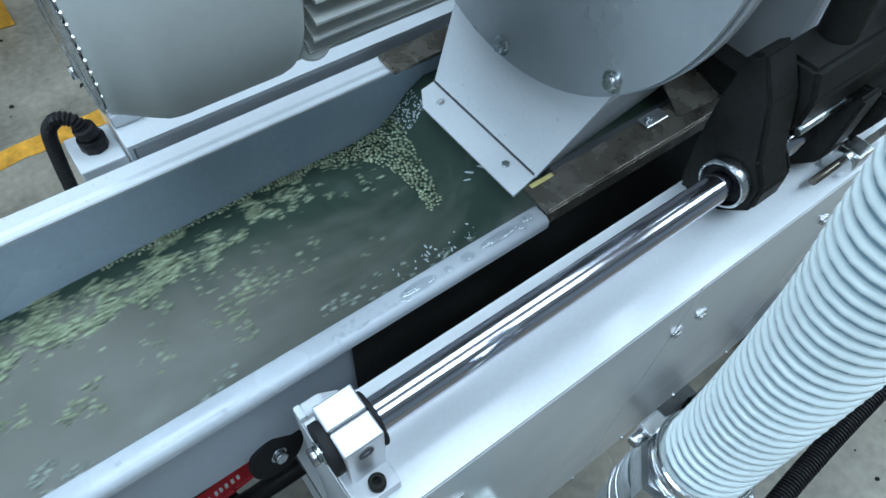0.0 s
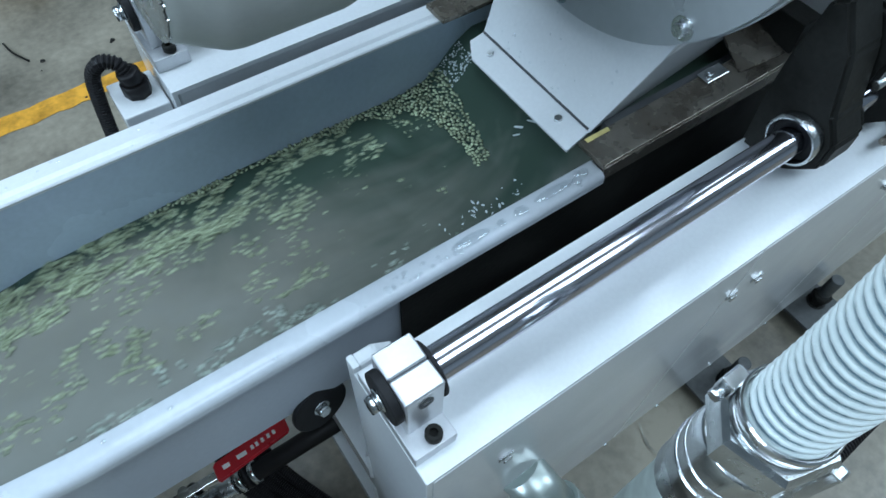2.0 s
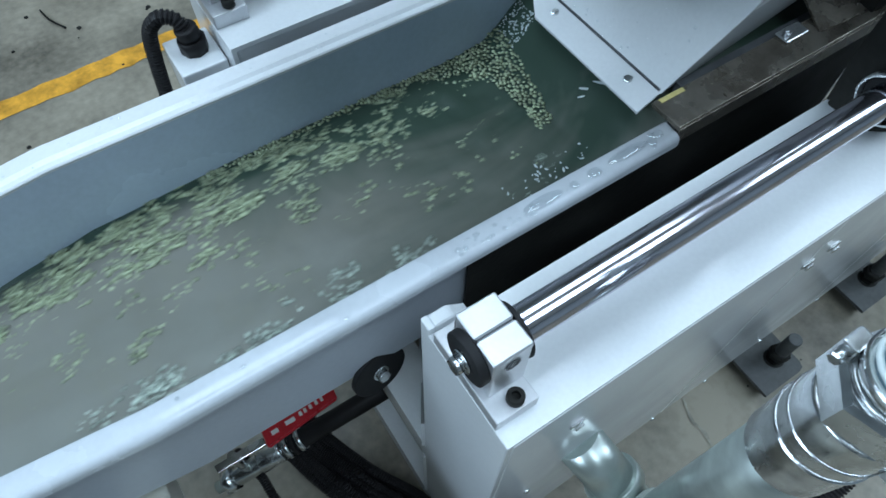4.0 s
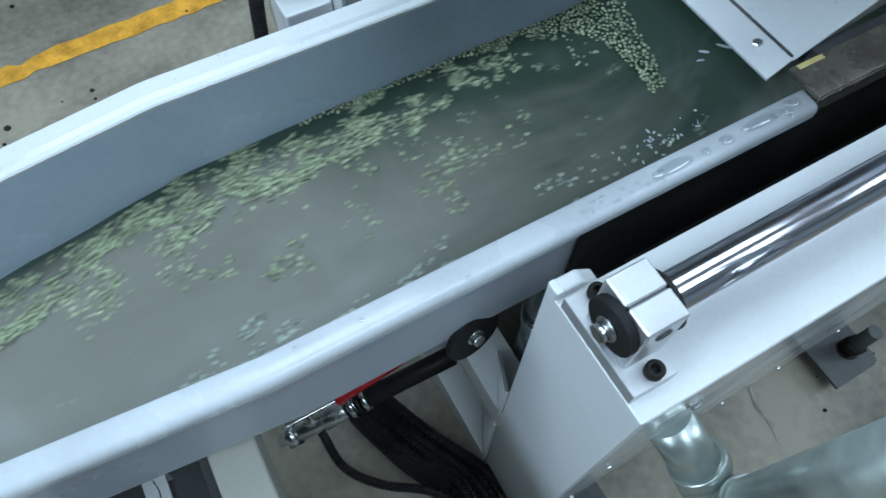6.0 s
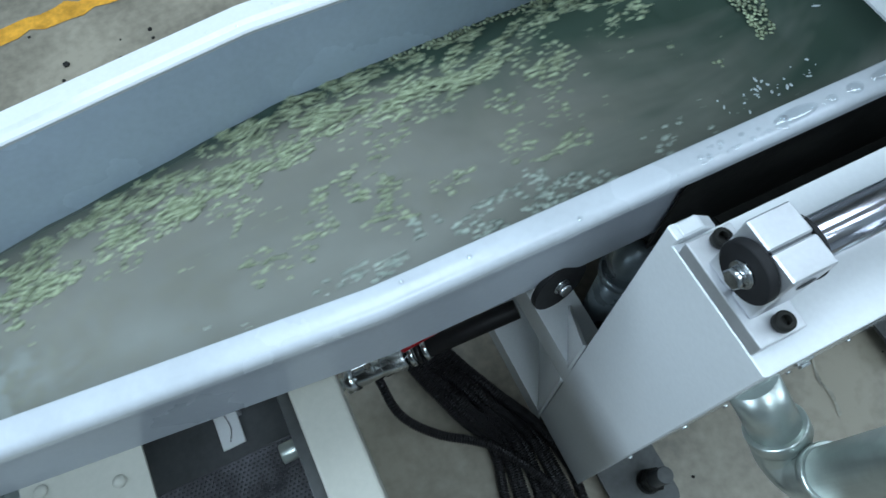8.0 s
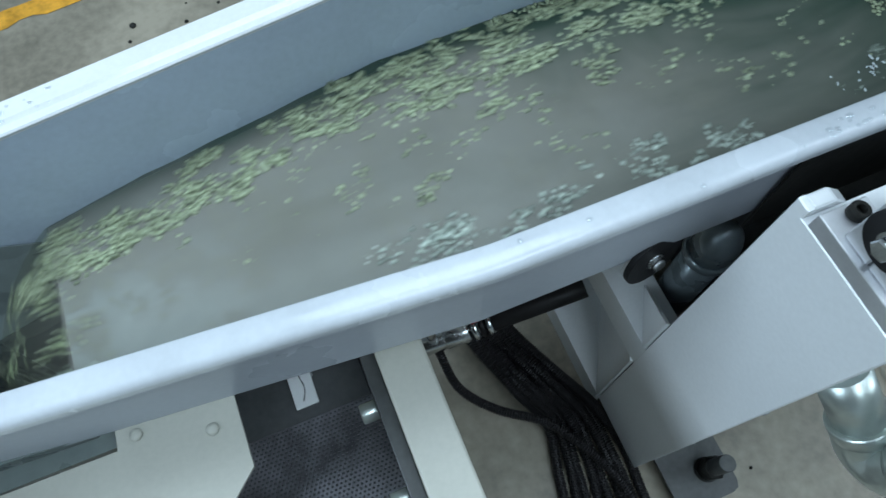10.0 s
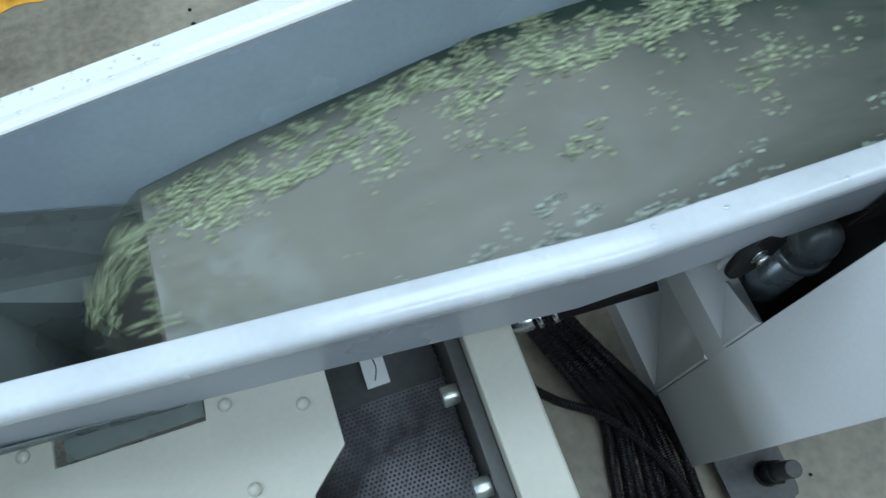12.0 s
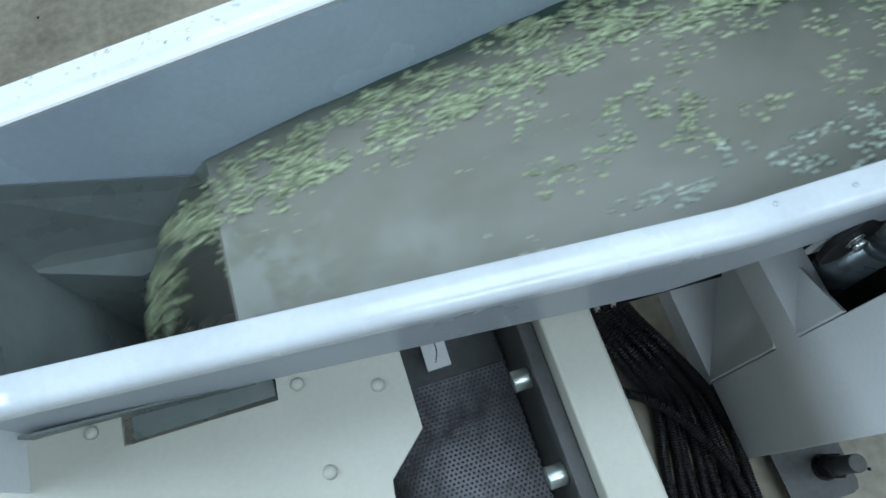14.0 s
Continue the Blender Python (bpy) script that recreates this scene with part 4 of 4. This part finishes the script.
P("cam_lever", cp, ZINC, box, (HX + 0.048, HY - 0.02, 1.02), (HX + 0.06, HY - 0.006, 1.12), 0.003, label="bright cam lever")
P("lug", cp, ZINC, rod, (HX - 0.01, HY - 0.044, 1.075), (HX - 0.01, HY - 0.075, 1.075), 0.008, 16)

# ---------------------------------------------------------------- droplets on the rim
def drops(bm):
    rng = random.Random(11)
    spots = [(0.187, 0.184, 0.030, 0.0085), (0.235, 0.183, 0.007, 0.006), (0.268, 0.184, 0.011, 0.008), (0.325, 0.186, 0.034, 0.008), (0.362, 0.182, 0.008, 0.007), (0.378, 0.188, 0.009, 0.007), (0.37, 0.192, 0.006, 0.005)]
    for i in range(28):
        x = rng.choice((rng.uniform(0.06, 0.16), rng.uniform(-0.3, 0.38), rng.uniform(0.08, 0.12)))
        r = rng.uniform(0.0012, 0.0036)
        spots.append((x, rng.uniform(0.174, 0.192), r * rng.uniform(1, 1.5), r))
    for i in range(40):
        x = rng.uniform(-0.93, -0.66)
        r = rng.uniform(0.0012, 0.003)
        spots.append((x, y_far(x) + rng.uniform(0.012, 0.04), r, r))
    for i in range(16):
        x = rng.uniform(-0.4, 0.2)
        spots.append((x, y_far(x) + rng.uniform(0.006, 0.04), 0.002, 0.002))
    for x, y, a, b in spots:
        z, h = z_rim(x) + 0.0003, min(a, b) * 0.45
        top = bm.verts.new((x, y, z + h))
        rings = []
        for f, q in ((0.62, 0.78), (0.92, 0.35), (1.0, 0.0)):
            rings.append([bm.verts.new((x + a * f * math.cos(t), y + b * f * math.sin(t), z + h * q)) for t in (2 * math.pi * k / 14 for k in range(14))])
        for k in range(14):
            bm.faces.new((top, rings[0][k], rings[0][(k + 1) % 14])).smooth = True
            for p, q in zip(rings, rings[1:]):
                bm.faces.new((p[k], q[k], q[(k + 1) % 14], p[(k + 1) % 14])).smooth = True


def splashes(bm):
    """Beads of water on the chute plate and its flange."""
    rng = random.Random(15)
    for i in range(46):
        r = rng.uniform(0.0010, 0.0030)
        y, z = rng.uniform(0.26, 0.5), 0.936 + 0.11 * rng.random() ** 1.7
        x = 0.4525 + 0.4 * (z - 0.934)
        if i % 3 == 0:
            x = rng.uniform(0.412, 0.45)
            z = 0.9225 + (x - 0.408) * 0.208
        bmesh.ops.create_icosphere(bm, subdivisions=2, radius=r, matrix=Matrix.Translation((x, y, z)) @ Matrix.Diagonal((0.8, 1, 0.8, 1)))
    for f in bm.faces:
        f.smooth = True


alone("splash_drops", CLEAR, splashes, (), "clear splash drops clinging to the chute plate", "water droplets", kind="stuff")
alone("water_droplets", CLEAR, drops, (), "clear water droplets standing on the trough rims", "water droplets", kind="stuff")


# ---------------------------------------------------------------- foam where the jet meets the near wall
def foam(bm):
    rng = random.Random(61)
    for _ in range(34):
        t = rng.random()
        x = 0.20 + 0.16 * t + rng.gauss(0, 0.015)
        y = 0.252 + abs(rng.gauss(0, 0.014)) + 0.025 * math.sin(t * 8 + 1) ** 2
        r = rng.uniform(0.0008, 0.0022)
        bmesh.ops.create_icosphere(bm, subdivisions=1, radius=r, matrix=Matrix.Translation((x, y, water_z(x) + 0.001)) @ Matrix.Rotation(rng.uniform(0, 3), 4, "Z") @ Matrix.Diagonal((rng.uniform(1, 2.6), 1, 0.5, 1)))
    # pale slivers shaped as the highlights on the water by the flange
    for x, y, a, l, turn in ((0.408, 0.350, 0.0022, 0.010, -40), (0.424, 0.335, 0.002, 0.014, -48), (0.440, 0.318, 0.003, 0.020, -50), (0.452, 0.300, 0.002, 0.012, -60), (0.40, 0.345, 0.0015, 0.008, -20)):
        m = Matrix.Translation((x, y, water_z(x) + 0.002)) @ Matrix.Rotation(math.radians(turn), 4, "Z") @ Matrix.Diagonal((l, a, a, 1))
        bmesh.ops.create_icosphere(bm, subdivisions=2, radius=1, matrix=m)
    for _ in range(150):
        x, y = rng.uniform(0.385, 0.43), rng.uniform(0.50, 0.55)
        r = rng.uniform(0.0008, 0.002)
        bmesh.ops.create_icosphere(bm, subdivisions=1, radius=r, matrix=Matrix.Translation((x, y, water_z(x) + r * 0.4)))


alone("foam_bubbles", FOAM, foam, (), "small pale foam bubbles and slivers for highlights on the water", "foam", kind="stuff")
# ---------------------------------------------------------------- pellets
def lentil(bm, x, y, z, r, h, tilt, turn):
    m = Matrix.Translation((x, y, z)) @ Euler((tilt, tilt * 0.5, turn)).to_matrix().to_4x4()
    ringv = [bm.verts.new(m @ Vector((r * math.cos(a), r * 0.86 * math.sin(a), 0))) for a in (2 * math.pi * k / 7 for k in range(7))]
    t, b = bm.verts.new(m @ Vector((0, 0, h))), bm.verts.new(m @ Vector((0, 0, -h)))
    for k in range(7):
        bm.faces.new((ringv[k], ringv[(k + 1) % 7], t)).smooth = True
        bm.faces.new((ringv[(k + 1) % 7], ringv[k], b)).smooth = True


def raft(seed, count, length, width, size=1.0, gap=0.0052):
    """A ragged clump of pellets that drifts as one, lying level round its own origin."""
    rng = random.Random(seed)
    bm = bmesh.new()
    arms = [(rng.uniform(-0.5, 0.5) * length, rng.uniform(-0.5, 0.5) * width, rng.uniform(0.15, 0.4)) for _ in range(5)]
    cells, made, tries = {}, 0, 0
    while made < count and tries < count * 6:
        tries += 1
        cx, cy, s = rng.choice(arms)
        x, y = cx + rng.gauss(0, s * length * 0.4), cy + rng.gauss(0, s * width * 0.6)
        x, y = max(-length, min(length, x)), max(-width * 0.8, min(width * 0.8, y))
        k = (int(x // 0.006), int(y // 0.006))
        if any((x - a) ** 2 + (y - b) ** 2 < gap * gap for i in (-1, 0, 1) for j in (-1, 0, 1) for a, b in cells.get((k[0] + i, k[1] + j), ())):
            continue
        cells.setdefault(k, []).append((x, y))
        made += 1
        lentil(bm, x, y, rng.uniform(-0.0026, 0.0012), size * rng.uniform(0.0030, 0.0042), size * 0.0017, rng.gauss(0, 0.25), rng.uniform(0, 3))
    return bm


# resting drift: a dense hook behind the inflow and a band along the wall
def drift(bm):
    rng = random.Random(21)
    cells = {}
    made = 0
    while made < 6500:
        if rng.random() < 0.62:
            t = rng.random() ** 0.9
            back = 0.389 - 0.018 * t - 0.018 * t * t
            x, y = back - rng.random() * (0.024 + 0.09 * (1 - t) ** 2.0) + rng.gauss(0, 0.0015), 0.553 - 0.2 * t + rng.gauss(0, 0.002)
        else:
            t = rng.random() ** 1.5
            x = 0.36 - 0.5 * t
            y = y_far(x) - 0.006 - rng.random() ** 1.2 * (0.016 + 0.036 * max(0, 1 - 2.4 * t)) * (0.3 + 1.5 * abs(noise.noise((x * 9, 2, 0))))
        made += 1
        if y > y_far(x) - 0.005:
            continue
        k = (int(x // 0.006), int(y // 0.006))
        if any((x - p) ** 2 + (y - q) ** 2 < 0.0051 ** 2 for i in (-1, 0, 1) for j in (-1, 0, 1) for p, q in cells.get((k[0] + i, k[1] + j), ())):
            continue
        cells.setdefault(k, []).append((x, y))
        lentil(bm, x, y, water_z(x) + rng.uniform(0.0005, 0.004), rng.uniform(0.0031, 0.0043), 0.0018, rng.gauss(0, 0.3), rng.uniform(0, 3))


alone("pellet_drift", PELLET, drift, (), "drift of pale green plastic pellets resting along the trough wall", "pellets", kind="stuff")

RAFTS = []
rng = random.Random(33)
for i in range(580):
    size = 1.22
    if i < 250:
        lane, count, length, width = 0.004 + 0.092 * rng.random() ** 1.15, rng.randint(30, 90), rng.uniform(0.022, 0.045), rng.uniform(0.010, 0.018)
        depth = rng.choice((0.0026, 0.0018, 0.0006, -0.001))
    elif i < 480:
        lane, count, length, width = 0.06 + 0.18 * rng.random() ** 1.5, rng.randint(8, 34), rng.uniform(0.03, 0.065), rng.uniform(0.02, 0.045)
        depth, size = rng.choice((0.0012, -0.0005, -0.002, -0.0035, -0.006)), 1.2
    else:
        lane, count, length, width = rng.uniform(0.26, 0.335), rng.randint(8, 30), rng.uniform(0.02, 0.05), rng.uniform(0.012, 0.022)
        depth, size = rng.choice((0.002, 0.0012, 0.0, -0.003)), 1.15
    ob = part("pellet_raft", raft(100 + i, count, length, width, size, 0.0058 if i < 250 else 0.0068), PELLET if i < 480 else PELLET_PALE)
    tagged(ob, "loose raft of pale green plastic pellets drifting on the water" if i < 480 else "thin raft of wet pellets beside the trough wall, sky reflection put into their whitish colour", "pellets", "pellet rafts", "stuff")
    RAFTS.append((ob, lane, rng.random(), depth, rng.uniform(-20, 20)))

SPEED, LOOP = 0.52, 3.0
ROUTE_UP, ROUTE_LIP, ROUTE_FALL = 0.35, -0.76, -0.9


def raft_pose(s, lane, depth, turn):
    """Where a raft is at the share s of its round: down the trough, over the lip, back through the hollow floor."""
    run = (ROUTE_UP - ROUTE_LIP) / SPEED / LOOP

    def across(x):
        share = lane / 0.36
        y = y_far(x) - 0.006 - share * (y_far(x) - y_near(x) - 0.012)
        y -= 0.018 * min(1, max(0, (-0.3 - x) / 0.4)) * (1 - share)
        return y - spill_edge(x) * max(0, 0.85 - 1.6 * share)

    if s < run:
        x = ROUTE_UP + (ROUTE_LIP - ROUTE_UP) * s / run
        sunk = 0.0035 * min(1, max(0, (x + 0.05) / 0.3)) + 0.006 * min(1, max(0, (-0.3 - x) / 0.3)) * min(1, max(0, (lane - 0.1) / 0.05))
        slope = (water_z(x - 0.02) - water_z(x + 0.02)) / 0.04
        return pose(x, across(x), water_z(x) + depth - sunk, 0, math.degrees(math.atan(slope)), turn * (1 - 2 * s))
    q = (s - run) / (1 - run)
    y = 0.377 - 0.05 + 0.1 * (lane / 0.36)
    if q < 0.14:
        f = q / 0.14
        x = ROUTE_LIP + (ROUTE_FALL - ROUTE_LIP) * f
        slope = (water_z(x - 0.02) - water_z(x + 0.02)) / 0.04
        return pose(x, across(x), water_z(x) + depth, 0, math.degrees(math.atan(slope)), turn * (1 - 2 * run) * (1 - f))
    if q < 0.3:
        f = (q - 0.14) / 0.16
        return pose(-0.91 + 0.03 * f, y, 0.60 - 0.23 * f, 0, -65 + 65 * f, 0)
    if q < 0.9:
        f = (q - 0.3) / 0.6
        return pose(-0.72 + 1.42 * f, 0.377, 0.7495, 0, 0, 0)
    f = (q - 0.9) / 0.1
    return pose(0.70 - 0.35 * f, y, 0.755 + 0.05 * f, 0, 0, 0)


def motions():
    for ob, lane, phase, depth, turn in RAFTS:
        rows = []
        n = 140
        for k in range(n + 1):
            t = 14.0 * k / n
            rows.append((t, raft_pose((phase + t / LOOP) % 1.0, lane, depth, turn)))
        walk(ob, rows)


motions()
